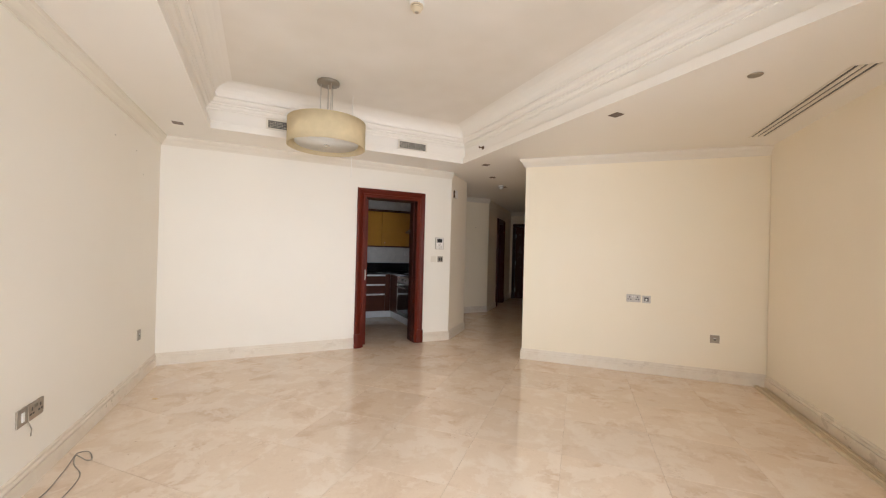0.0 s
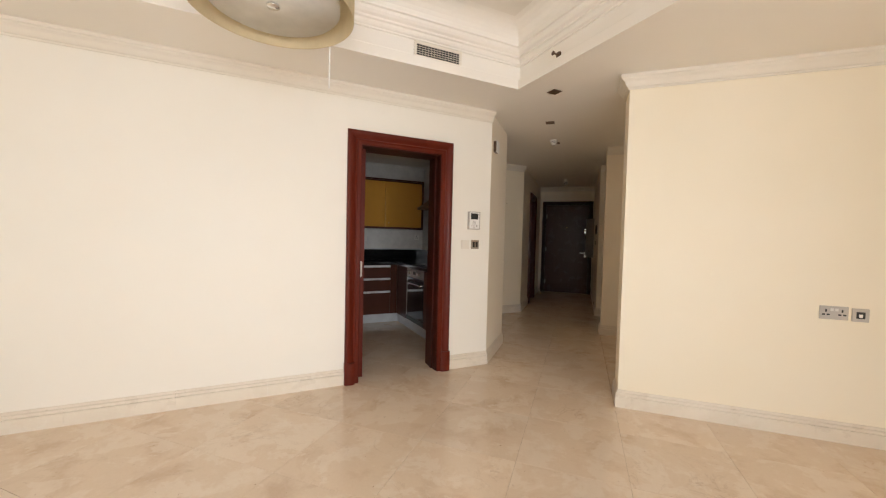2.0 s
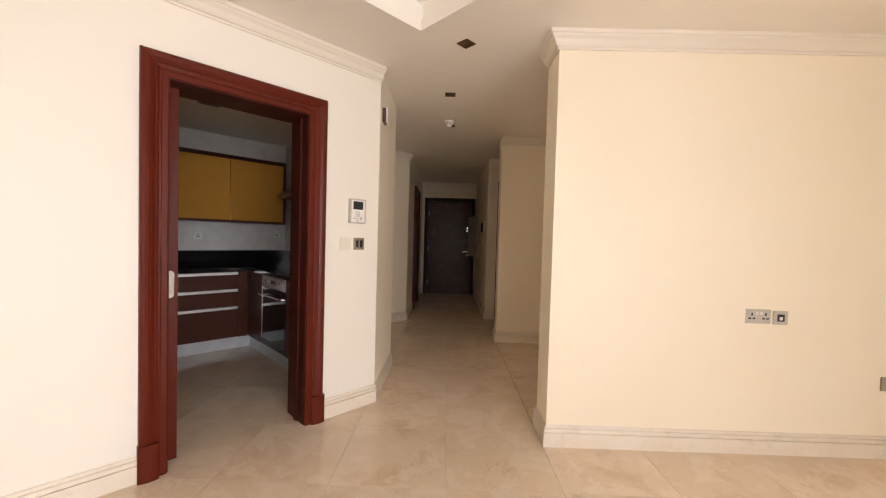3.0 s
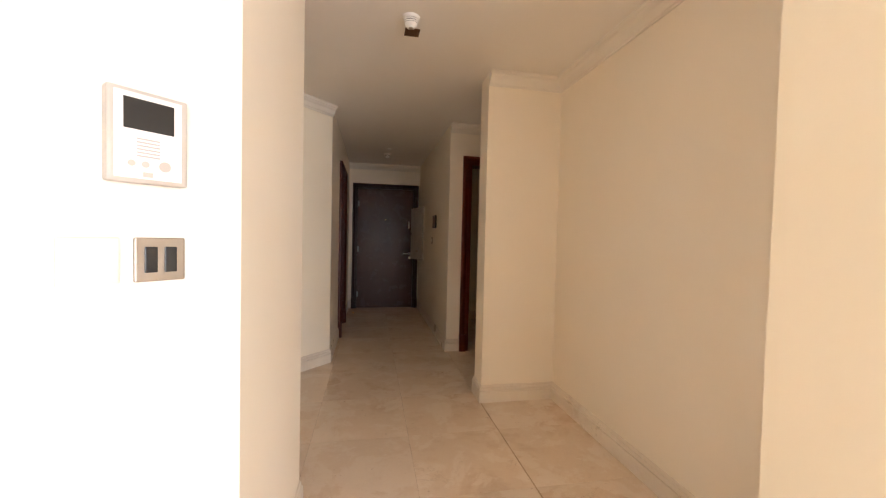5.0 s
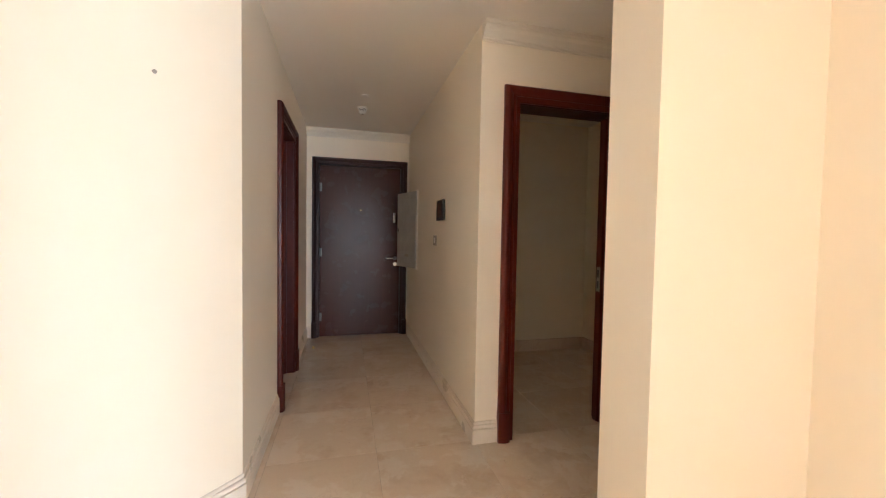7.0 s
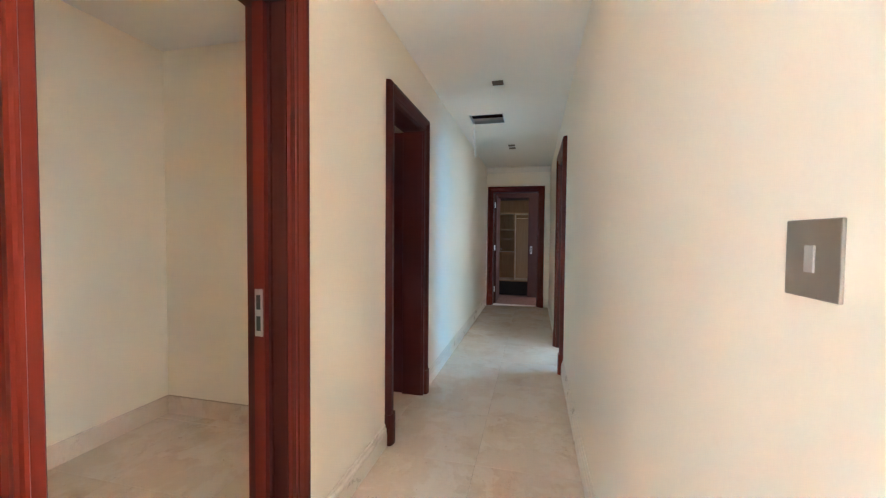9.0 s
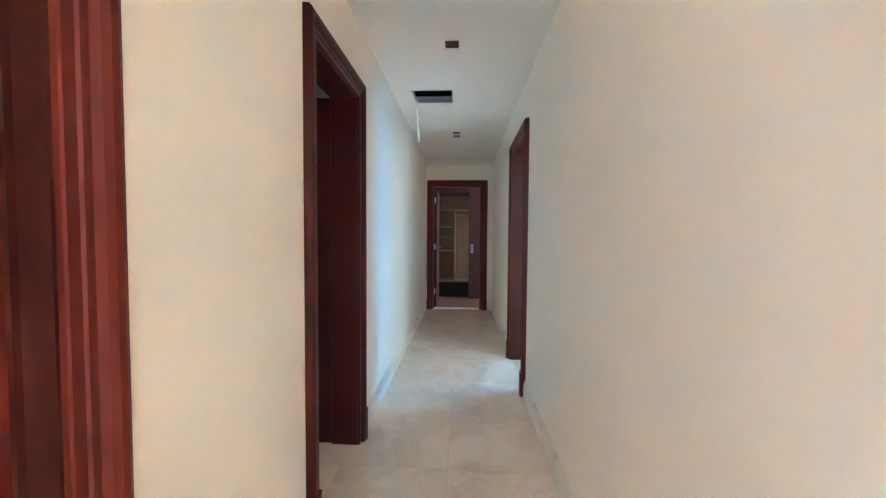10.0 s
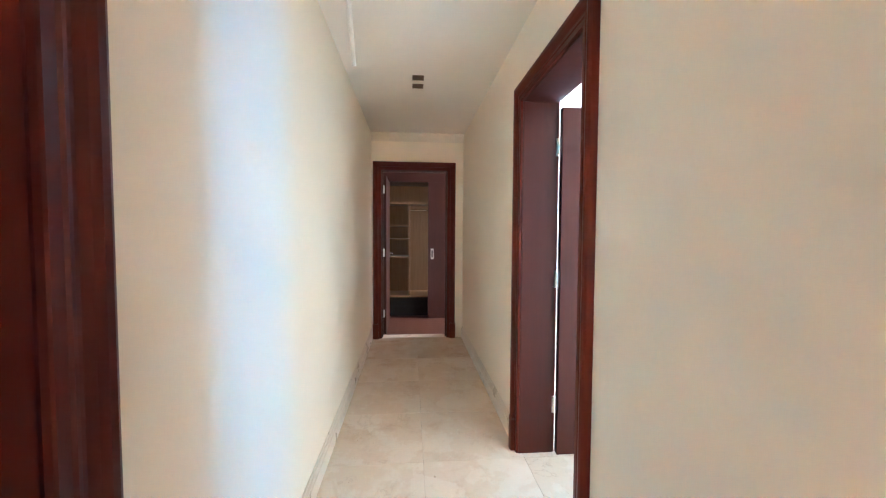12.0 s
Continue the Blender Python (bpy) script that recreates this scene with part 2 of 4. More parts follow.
def sweep(bm, profile, path, closed=False, cap=True):
    """A profile of (offset to the left of the path, height) carried along a plan path with mitred corners."""
    pts = [Vector((p[0], p[1])) for p in path]
    n = len(pts)
    rings = []
    for i, p in enumerate(pts):
        before = (p - pts[i - 1]).normalized() if (closed or i > 0) else None
        after = (pts[(i + 1) % n] - p).normalized() if (closed or i < n - 1) else None
        a, b = before or after, after or before
        na, nb = Vector((-a.y, a.x)), Vector((-b.y, b.x))
        mid = (na + nb).normalized()
        mid = mid / max(mid.dot(na), 0.2)
        rings.append([bm.verts.new((p.x + mid.x * o, p.y + mid.y * o, z)) for o, z in profile])
    k = len(profile)
    for i in range(n if closed else n - 1):
        r0, r1 = rings[i], rings[(i + 1) % n]
        for j in range(k - 1):
            bm.faces.new((r0[j], r1[j], r1[j + 1], r0[j + 1]))
    if cap and not closed:
        bm.faces.new(rings[0])
        bm.faces.new(rings[-1][::-1])
    return bm


def tube(bm, points, r, seg=8):
    pts = [Vector(p) for p in points]
    rings = []
    for i, p in enumerate(pts):
        d = (pts[min(i + 1, len(pts) - 1)] - pts[max(i - 1, 0)]).normalized()
        side = d.cross(Vector((0, 0, 1)))
        side = side.normalized() if side.length > 0.01 else Vector((1, 0, 0))
        up = side.cross(d)
        rings.append([bm.verts.new(p + side * r * math.cos(a) + up * r * math.sin(a)) for a in (2 * math.pi * s / seg for s in range(seg))])
    for a, b in zip(rings, rings[1:]):
        for s in range(seg):
            bm.faces.new((a[s], a[(s + 1) % seg], b[(s + 1) % seg], b[s]))
    bm.faces.new(rings[0])
    bm.faces.new(rings[-1][::-1])
    return bm


def smooth_curve(points, steps=6):
    """Catmull-Rom through the points."""
    p = [Vector(v) for v in points]
    p = [p[0] * 2 - p[1]] + p + [p[-1] * 2 - p[-2]]
    out = []
    for i in range(1, len(p) - 2):
        for s in range(steps):
            t = s / steps
            out.append(0.5 * (2 * p[i] + (p[i + 1] - p[i - 1]) * t + (2 * p[i - 1] - 5 * p[i] + 4 * p[i + 1] - p[i + 2]) * t * t + (3 * p[i] - p[i - 1] - 3 * p[i + 1] + p[i + 2]) * t ** 3))
    return out + [p[-2]]


# ---- setting: walls ----
CEILING_Z = 2.55


def wall_pose(p0, p1):
    """Local x along the wall, y into the wall body, room on the side of -y."""
    d = Vector((p1[0] - p0[0], p1[1] - p0[1], 0))
    x = d.normalized()
    y = Vector((x.y, -x.x, 0))
    return Matrix(((x.x, y.x, 0, p0[0]), (x.y, y.y, 0, p0[1]), (0, 0, 1, 0), (0, 0, 0, 1))), d.length


def wall(name, p0, p1, thick, openings=(), label="cream painted plaster wall", material=None, z1=CEILING_Z + 0.02, back=0.0, ahead=0.0):
    """Room on the left of the way from p0 to p1. openings: (start, end, top[, sill])."""
    m, length = wall_pose(p0, p1)
    bm = bmesh.new()
    x = -back
    # the body lies at +y in a left-handed frame, so it is laid at y from 0 to thick along the outward side
    for o in sorted(openings):
        s0, s1, top = o[:3]
        box(bm, x, s0, 0, thick, -0.05, z1)
        box(bm, s0, s1, 0, thick, top, z1)
        if len(o) > 3:
            box(bm, s0, s1, 0, thick, -0.05, o[3])
        x = s1
    box(bm, x, length + ahead, 0, thick, -0.05, z1)
    bm.transform(m)
    return tagged(part(name, bm, material or WALL), label, "wall", kind="structure")


RIGHT_X = 2.565
WC, WL = (-1.176, 0.567), (-3.716, -2.039)
BL, BR = (0.077, -6.036), (RIGHT_X, -3.486)
A2, RC, F1 = (-1.262, 3.497), (-2.272, 2.461), (-1.176, 1.390)

# living room
wall("wall_1", (RIGHT_X, 0.015), (0.015, 0.015), 0.255, back=0.15, material=WALL_BOUNCE, label="cream painted wall with sockets, warm bounce light in its colour")
wall("wall_2", WC, WL, 0.25, [(0.546, 1.336, 2.086)], ahead=0.2, material=WALL_DAYLIT, label="long cream wall with the kitchen doorway, daylight in its colour")
wall("wall_3", WL, BL, 0.2, ahead=0.2, material=WALL_DAYLIT, label="cream side wall with low sockets, daylight in its colour")
wall("wall_4", BL, BR, 0.2, [(0.04, 3.05, 2.35)], ahead=0.15, label="window wall of the living room")
wall("wall_5", BR, (RIGHT_X, -0.002), 0.15, label="cream side wall above the marble skirting")
# niche and corridors
wall("wall_6", (0.60, 0.27), (0.60, 2.39), 0.15, label="cream wall at the back of a shallow niche")
wall("wall_7", (0.0, 2.588), (6.835, 2.588), 0.198, [(3.470, 4.296, 2.121)], label="long cream corridor wall with a bedroom doorway", ahead=0.15)
wall("wall_8", (6.835, 2.590), (6.835, 3.733), 0.15, [(0.184, 1.040, 2.121)], label="cream end wall of the long corridor")
wall("wall_9", (6.985, 3.735), (-0.015, 3.735), 0.15, [(4.347, 5.029, 2.121), (6.029, 6.766, 2.121)], label="long cream corridor wall with two doorways")
wall("wall_10", (-0.015, 3.885), (-0.015, 6.413), 0.15, label="cream corridor wall beside the entrance door", ahead=0.15)
wall("wall_11", (-0.017, 6.415), (-1.260, 6.415), 0.15, [(0.0875, 1.1175, 2.146)], label="cream end wall around the entrance door", ahead=0.15)
wall("wall_12", (-1.262, 6.413), A2, 0.15, [(1.1755, 1.9105, 2.121)], label="cream corridor wall with a dark doorway")
wall("wall_13", A2, RC, 0.15, ahead=0.15, material=WALL_BOUNCE, label="slanting cream wall with two nail holes")
wall("wall_14", RC, F1, 0.13, back=0.1, label="cream wall of the recess")
wall("wall_15", (F1[0], F1[1]), WC, 0.12, label="narrow cream wall return")
# rooms beyond the doors
kb0, kb1, kl1 = uv(0.45, 2.76), uv(-2.8, 2.76), uv(-2.8, 0.26)
wall("wall_16", kb0, kb1, 0.15, back=0.1, ahead=0.1, material=TILE_WALL, label="pale grey kitchen back wall")
wall("wall_17", kb1, kl1, 0.15, material=TILE_WALL, label="pale grey kitchen side wall")
wall("wall_18", uv(0.400, 0.66), uv(0.400, 2.758), 0.05, material=TILE_WALL, label="pale grey kitchen side wall behind the oven")
wall("wall_19", (1.90, 3.887), (1.90, 6.60), 0.04, material=WALL_BOUNCE, label="cream wall of the small side room")
wall("wall_20", (1.90, 5.41), (0.10, 5.41), 0.1, back=0.02, material=WALL_BOUNCE, label="cream back wall of the small side room")
wall("wall_21", (3.10, 3.87), (3.10, 6.5), 0.1, ahead=0.1, label="wall of the dark room")
wall("wall_22", (3.10, 6.5), (1.945, 6.5), 0.1, label="back wall of the dark room")
wall("wall_23", (2.77, 2.388), (2.77, -1.48), 0.1, label="cream bedroom side wall")
wall("wall_24", (2.77, -1.48), (6.2, -1.48), 0.15, [(2.03, 2.53, 2.32, 0.22)], label="bedroom window wall", back=0.1)
# the opening is for the added, unseen side window
wall("wall_25", (6.2, -1.48), (6.2, 2.388), 0.15, [(0.88, 2.68, 2.25, 0.45)], label="cream bedroom side wall")
wall("wall_26", (8.55, 0.75), (8.55, 4.9), 0.1, label="wall behind the wardrobe")
wall("wall_27", (8.55, 4.9), (6.99, 4.9), 0.1, label="dressing room side wall", back=0.1, ahead=0.1)
# opening for the added dressing room window
wall("wall_28", (6.99, 0.85), (8.55, 0.85), 0.15, [(0.1, 1.0, 2.1, 0.6)], label="dressing room wall with an added unseen window", back=0.1, ahead=0.1)
wall("wall_29", (6.97, 4.9), (6.97, 3.735), 0.1, label="dressing room wall")
wall("wall_30", (6.97, 2.588), (6.97, 0.85), 0.1, label="dressing room wall")
wall("wall_31", (-1.40, 5.9), (-2.6, 5.9), 0.1, label="wall of a dark room")
wall("wall_32", (-2.6, 5.9), (-2.6, 4.1), 0.1, back=0.1, ahead=0.1, label="wall of a dark room")
# unseen, added to keep sky light out of the gap under the entrance door
wall("wall_34", (0.2, 6.75), (-1.5, 6.75), 0.1, label="added unseen wall blocking light behind the entrance door")
wall("wall_33", (-2.6, 4.1), (-1.40, 4.1), 0.1, label="wall of a dark room")


# ---- ceiling with a tray and a service hatch ----
def plate(outline, holes, z0, z1):
    """A flat slab with holes."""
    from mathutils.geometry import tessellate_polygon
    rings = [[Vector((p[0], p[1], 0)) for p in r] for r in (outline, *holes)]
    flat = [p for r in rings for p in r]
    bm = bmesh.new()
    low = [bm.verts.new((p.x, p.y, z0)) for p in flat]
    high = [bm.verts.new((p.x, p.y, z1)) for p in flat]
    for a, b, c in tessellate_polygon(rings):
        bm.faces.new((low[a], low[b], low[c]))
        bm.faces.new((high[c], high[b], high[a]))
    n = 0
    for r in rings:
        k = len(r)
        for i in range(k):
            j = (i + 1) % k
            bm.faces.new((low[n + i], low[n + j], high[n + j], high[n + i]))
        n += k
    return bm


TRAY_U0, TRAY_U1, TRAY_V0, TRAY_V1 = -3.12, -0.16, -4.95, -0.61
tray = [uv(TRAY_U0, TRAY_V0), uv(TRAY_U1, TRAY_V0), uv(TRAY_U1, TRAY_V1), uv(TRAY_U0, TRAY_V1)]
HATCH = (3.72, 4.04, 3.20, 3.56)
hatch_ring = [(HATCH[0], HATCH[2]), (HATCH[1], HATCH[2]), (HATCH[1], HATCH[3]), (HATCH[0], HATCH[3])]
tagged(part("ceiling", plate([(-6, -9), (9.5, -9), (9.5, 8), (-6, 8)], [tray, hatch_ring], CEILING_Z, CEILING_Z + 0.06), CEIL),
       "off-white painted flat ceiling with a stepped tray", "ceiling", kind="structure")
cove = [(-0.05, 2.548), (0.006, 2.548), (0.006, 2.622), (0.0, 2.628), (-0.055, 2.628), (-0.06, 2.634), (-0.06, 2.762), (-0.045, 2.764), (-0.045, 2.774), (-0.030, 2.780), (-0.022, 2.792),
        (-0.018, 2.806), (-0.002, 2.810), (-0.002, 2.824), (0.018, 2.834), (0.030, 2.850), (0.034, 2.868), (0.050, 2.872), (0.050, 2.884), (0.040, 2.890),
        (0.044, 2.915), (0.058, 2.942), (0.082, 2.966), (0.115, 2.984), (0.155, 2.996), (0.20, 3.0)]
tagged(part("ceiling_tray_moulding", sweep(bmesh.new(), cove, tray, closed=True), CEIL), "stepped plaster cornice and cove round the ceiling tray", "moulding", kind="structure")
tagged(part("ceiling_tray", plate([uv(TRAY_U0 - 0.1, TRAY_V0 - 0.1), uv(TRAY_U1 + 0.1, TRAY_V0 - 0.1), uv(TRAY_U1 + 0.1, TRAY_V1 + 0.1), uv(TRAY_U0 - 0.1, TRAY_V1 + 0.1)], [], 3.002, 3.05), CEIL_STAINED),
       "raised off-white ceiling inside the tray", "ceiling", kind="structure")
tagged(part("ceiling_kitchen", plate([uv(-2.79, 0.27), uv(0.05, 0.27), uv(0.395, 0.66), uv(0.395, 2.75), uv(-2.79, 2.75)], [], 2.455, 2.54), CEIL),
       "lower off-white kitchen ceiling", "ceiling", kind="structure")

# ---- cornices and skirtings ----
CORNICE = [(0.0, 2.452), (0.010, 2.452), (0.012, 2.464), (0.022, 2.468), (0.030, 2.480), (0.040, 2.500), (0.056, 2.514), (0.060, 2.524), (0.068, 2.528), (0.070, 2.549), (0.0, 2.549)]
SKIRTING = [(0.0, 0.0), (0.0175, 0.0), (0.0175, 0.085), (0.0165, 0.088), (0.006, 0.089), (0.006, 0.094), (0.0155, 0.095), (0.0165, 0.098), (0.0155, 0.108), (0.0115, 0.115), (0.0045, 0.116), (0.0045, 0.121), (0.0085, 0.122), (0.0075, 0.130), (0.005, 0.135), (0.0, 0.136)]


def cornice(path):
    tagged(part("cornice", sweep(bmesh.new(), CORNICE, path), TRIM), "off-white moulded plaster cornice", "cornice", kind="structure")


PLAIN_SKIRTING = [(0.0, 0.0), (0.0175, 0.0), (0.0175, 0.118), (0.0155, 0.122), (0.0, 0.122)]


def skirting(path, profile=SKIRTING, material=SKIRT, label="cream marble skirting with a moulded top edge"):
    """A run of skirting, cut into marble lengths of about 0.6 m with fine joints; corners stay inside a piece."""
    run = empty("baseboard", pose(0, 0, 0), label, "baseboard", kind="structure")
    pts = [Vector(p) for p in path]
    reach = [0.0]
    for a, b in zip(pts, pts[1:]):
        reach.append(reach[-1] + (b - a).length)

    def spot(s):
        for i in range(len(pts) - 1):
            if s <= reach[i + 1] + 1e-9:
                return pts[i].lerp(pts[i + 1], (s - reach[i]) / (reach[i + 1] - reach[i]))
        return pts[-1]

    cuts = [0.0]
    s = 0.605
    while s < reach[-1] - 0.2:
        if all(abs(s - r) > 0.08 for r in reach):
            cuts.append(s)
        s += 0.605
    cuts.append(reach[-1])
    for a, b in zip(cuts, cuts[1:]):
        a2, b2 = a + (0.0006 if a else 0.0), b - (0.0006 if b < reach[-1] else 0.0)
        inner = [tuple(p) for p, r in zip(pts, reach) if a2 < r < b2]
        part("skirting_piece", sweep(bmesh.new(), profile, [tuple(spot(a2)), *inner, tuple(spot(b2))]), material, run)


def along(p0, p1, s):
    d = (Vector(p1) - Vector(p0)).normalized()
    return tuple(Vector(p0) + d * s)


cornice([(RIGHT_X, 0.015), (0.015, 0.015), (0.015, 0.27)])
cornice([(0.60, 0.27), (0.60, 2.39), (0.0, 2.39)])
cornice([WC, WL, BL])
cornice([A2, RC])
cornice([(-0.015, 6.415), (-1.262, 6.415)])
cornice([(6.835, 2.588), (6.835, 3.735)])
cornice([(1.04, 3.735), (-0.015, 3.735)])

skirting([BR, (RIGHT_X, 0.015), (0.015, 0.015), (0.015, 0.27), (0.60, 0.27), (0.60, 2.39), (0.0, 2.39), (0.0, 2.588), (3.385, 2.588)])
skirting([(4.415, 2.588), (6.835, 2.588)])
skirting([(6.835, 3.735), (2.715, 3.735)])
skirting([(1.865, 3.735), (1.06, 3.735)])
skirting([(0.155, 3.735), (-0.015, 3.735), (-0.015, 6.415)])
skirting([(-1.195, 6.415), (-1.262, 6.415), (-1.262, 5.325)])
skirting([(-1.262, 4.415), A2, RC, F1, WC, along(WC, WL, 0.45)])
skirting([along(WC, WL, 1.432), WL, BL])
skirting([(1.90, 3.887), (1.90, 5.41), (0.155, 5.41)], PLAIN_SKIRTING, MARBLE, "plain tan marble skirting of the side room")


# ---- doors ----
CASING = [(0.0, 0.0), (0.0, 0.016), (0.004, 0.019), (0.026, 0.019), (0.030, 0.024), (0.037, 0.024), (0.041, 0.018), (0.050, 0.020), (0.062, 0.030), (0.075, 0.037),
          (0.088, 0.039), (0.098, 0.035), (0.104, 0.027), (0.106, 0.014), (0.106, 0.0)]


def casing_mesh(w, h, cw, face, side):
    """Moulded trim round an opening w by h; face: y of the wall face; side: -1 outwards to the viewer."""
    bm = bmesh.new()
    k = cw / 0.106
    rings = []
    for px, pz, ox, oz in ((-w / 2, 0.0, -1, 0), (-w / 2, h, -1, 1), (w / 2, h, 1, 1), (w / 2, 0.0, 1, 0)):
        rings.append([bm.verts.new((px + ox * o * k, face + side * d, pz + oz * o * k)) for o, d in CASING])
    for a, b in zip(rings, rings[1:]):
        for j in range(len(CASING) - 1):
            bm.faces.new((a[j], b[j], b[j + 1], a[j + 1]))
    bm.faces.new(rings[0])
    bm.faces.new(rings[-1])
    return bm


def plinth_mesh(x0, x1, face, side, h=0.19):
    bm = bmesh.new()
    n = 6
    curve = [(x0, 0.0)] + [(x0 + (x1 - x0) * i / n, 0.026 + 0.022 * math.sin(math.pi * (0.15 + 0.6 * i / n))) for i in range(n + 1)] + [(x1, 0.0)]
    low = [bm.verts.new((x, face + side * d, 0.0)) for x, d in curve]
    top = [bm.verts.new((x, face + side * d, h)) for x, d in curve]
    for i in range(len(curve)):
        j = (i + 1) % len(curve)
        bm.faces.new((low[i], low[j], top[j], top[i]))
    bm.faces.new(top)
    bm.faces.new(low[::-1])
    return bm


def door_frame(name, m, w, h, depth, label, material=None, cw=0.10, back=True, plinths=(True, True), stop=0.35):
    """w, h: the wall's opening; the lining takes 6 mm inside it."""
    mat = material or MAHOGANY
    top = empty(name, m, label, "door", kind="structure")
    lin = 0.022
    lining = MAHOGANY_SHADED if mat is MAHOGANY else mat
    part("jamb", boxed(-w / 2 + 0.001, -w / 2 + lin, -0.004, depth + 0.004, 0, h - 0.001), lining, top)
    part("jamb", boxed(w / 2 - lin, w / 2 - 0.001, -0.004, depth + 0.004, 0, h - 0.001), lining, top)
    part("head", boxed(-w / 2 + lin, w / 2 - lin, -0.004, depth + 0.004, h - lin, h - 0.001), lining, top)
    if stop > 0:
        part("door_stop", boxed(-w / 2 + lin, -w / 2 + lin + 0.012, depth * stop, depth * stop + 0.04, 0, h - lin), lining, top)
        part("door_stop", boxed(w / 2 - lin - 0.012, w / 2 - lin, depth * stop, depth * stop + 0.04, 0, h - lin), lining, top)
    part("casing", casing_mesh(w - 0.032, h - 0.016, cw, 0.0, -1), mat, top, "moulded polished wood casing")
    if back:
        part("casing", casing_mesh(w - 0.032, h - 0.016, cw, depth, 1), mat, top)
    for on, x0, x1 in ((plinths[0], -w / 2 + 0.012 - cw, -w / 2 + 0.016 - 0.3 * cw), (plinths[1], w / 2 - 0.016 + 0.3 * cw, w / 2 - 0.012 + cw)):
        if on:
            part("plinth_block", plinth_mesh(x0, x1, 0.0, -1), mat, top, "curved wooden plinth block")
    return top


def door_pose(p0, p1, s, z=0.0):
    """At s along a wall: x back along it, y into the wall."""
    d = (Vector((p1[0], p1[1], 0)) - Vector((p0[0], p0[1], 0))).normalized()
    o = Vector((p0[0], p0[1], z)) + d * s
    return Matrix(((-d.x, d.y, 0, o.x), (-d.y, -d.x, 0, o.y), (0, 0, 1, o.z), (0, 0, 0, 1)))


def hinge(parent, x, y, z, metal=None):
    bm = boxed(x - 0.02, x + 0.02, y - 0.003, y + 0.003, z - 0.05, z + 0.05)
    cyl(bm, (x, y - 0.004, z), 0.007, 0.007, 0.1, seg=10)
    part("hinge", bm, metal or STEEL, parent, "" if metal else "brushed steel hinge")


def lever(parent, x, y, z, side, turn):
    """A lever on a round rose; side: way out of the leaf along y, turn: way of the lever along x."""
    bm = cyl(bmesh.new(), (x, y + side * 0.005, z), 0.026, 0.026, 0.01, "Y", 20, 0.002)
    cyl(bm, (x, y + side * 0.03, z), 0.009, 0.009, 0.045, "Y", 12)
    box(bm, min(x, x + turn * 0.125), max(x, x + turn * 0.125), y + side * 0.05 - 0.008, y + side * 0.05 + 0.008, z - 0.009, z + 0.009, 0.004)
    part("door_handle", bm, CHROME, parent, "chrome lever handle")
    bm = cyl(bmesh.new(), (x, y + side * 0.005, z - 0.075), 0.024, 0.024, 0.01, "Y", 20, 0.002)
    box(bm, x - 0.004, x + 0.004, y + side * 0.005 - 0.007, y + side * 0.005 + 0.007, z - 0.088, z - 0.062)
    part("keyhole_rose", bm, CHROME, parent, "round chrome keyhole rose")


def capsule_plate(x, y0, y1, z, r, half):
    """An upright plate with round ends, from y0 to y1."""
    bm = bmesh.new()
    ring = [(x + r * math.cos(radians(a)), z + (half - r) * (1 if a <= 180 else -1) + r * math.sin(radians(a))) for a in (*range(0, 181, 20), *range(181, 361, 20))]
    front, back = ([bm.verts.new((px, y, pz)) for px, pz in ring] for y in (y0, y1))
    n = len(ring)
    bm.faces.new(front)
    bm.faces.new(back[::-1])
    for i in range(n):
        bm.faces.new((front[i], back[i], back[(i + 1) % n], front[(i + 1) % n]))
    bmesh.ops.recalc_face_normals(bm, faces=bm.faces)
    return bm


def plate_pull(parent, x, y, z, axis):
    """A long flush plate with two cut-outs."""
    t = 0.003
    if axis == "x":
        bm = boxed(x - t, x + t, y - 0.016, y + 0.016, z - 0.085, z + 0.085, 0.002)
        part("strike_plate", bm, NICKEL, parent, "dull nickel strike plate")
        for dz in (-0.038, 0.038):
            part("cut_out", boxed(x - t - 0.001, x + t + 0.001, y - 0.008, y + 0.008, z + dz - 0.026, z + dz + 0.026), BLACK_PLASTIC, parent)
    else:
        bm = capsule_plate(x, y - t, y + t, z, 0.019, 0.075)
        part("pull_plate", bm, SATIN, parent, "pale round-ended flush pull")
        part("cut_out", capsule_plate(x, y - t - 0.001, y + t + 0.001, z, 0.011, 0.055), NICKEL, parent)


# kitchen doorway with the edge of a sliding leaf in its pocket
kd = door_frame("door_1", door_pose(WC, WL, 0.941), 0.79, 2.086, 0.25, "polished mahogany kitchen doorway with moulded casing", cw=0.12)
part("sliding_leaf", boxed(-0.374, -0.316, 0.10, 0.145, 0.008, 2.06), MAHOGANY, kd, "edge of a mahogany sliding door in its pocket")
plate_pull(kd, -0.352, 0.0985, 0.99, "y")
# entrance door, closed
ed = door_frame("door_2", door_pose((-0.017, 6.415), (-1.260, 6.415), 0.6025), 1.03, 2.146, 0.15, "dark brown closed entrance door in a dark casing", WENGE, cw=0.08)
leaf = part("door_leaf", boxed(-0.49, 0.49, 0.012, 0.052, 0.006, 2.12, 0.003), DOOR_VENEER, ed, "flat dark veneer door leaf")
lever(ed, 0.435, 0.012, 0.98, -1, -1)
bm = boxed(0.402, 0.432, -0.012, 0.012, 1.43, 1.56, 0.003)
part("security_latch", bm, CHROME, ed, "chrome security latch")
part("spy_hole", cyl(bmesh.new(), (0.0, 0.010, 1.58), 0.011, 0.011, 0.008, "Y", 16), BRASS, ed, "brass spy hole")
for hz in (0.25, 1.05, 1.85):
    hinge(ed, -0.485, 0.012, hz, STEEL_DARK)
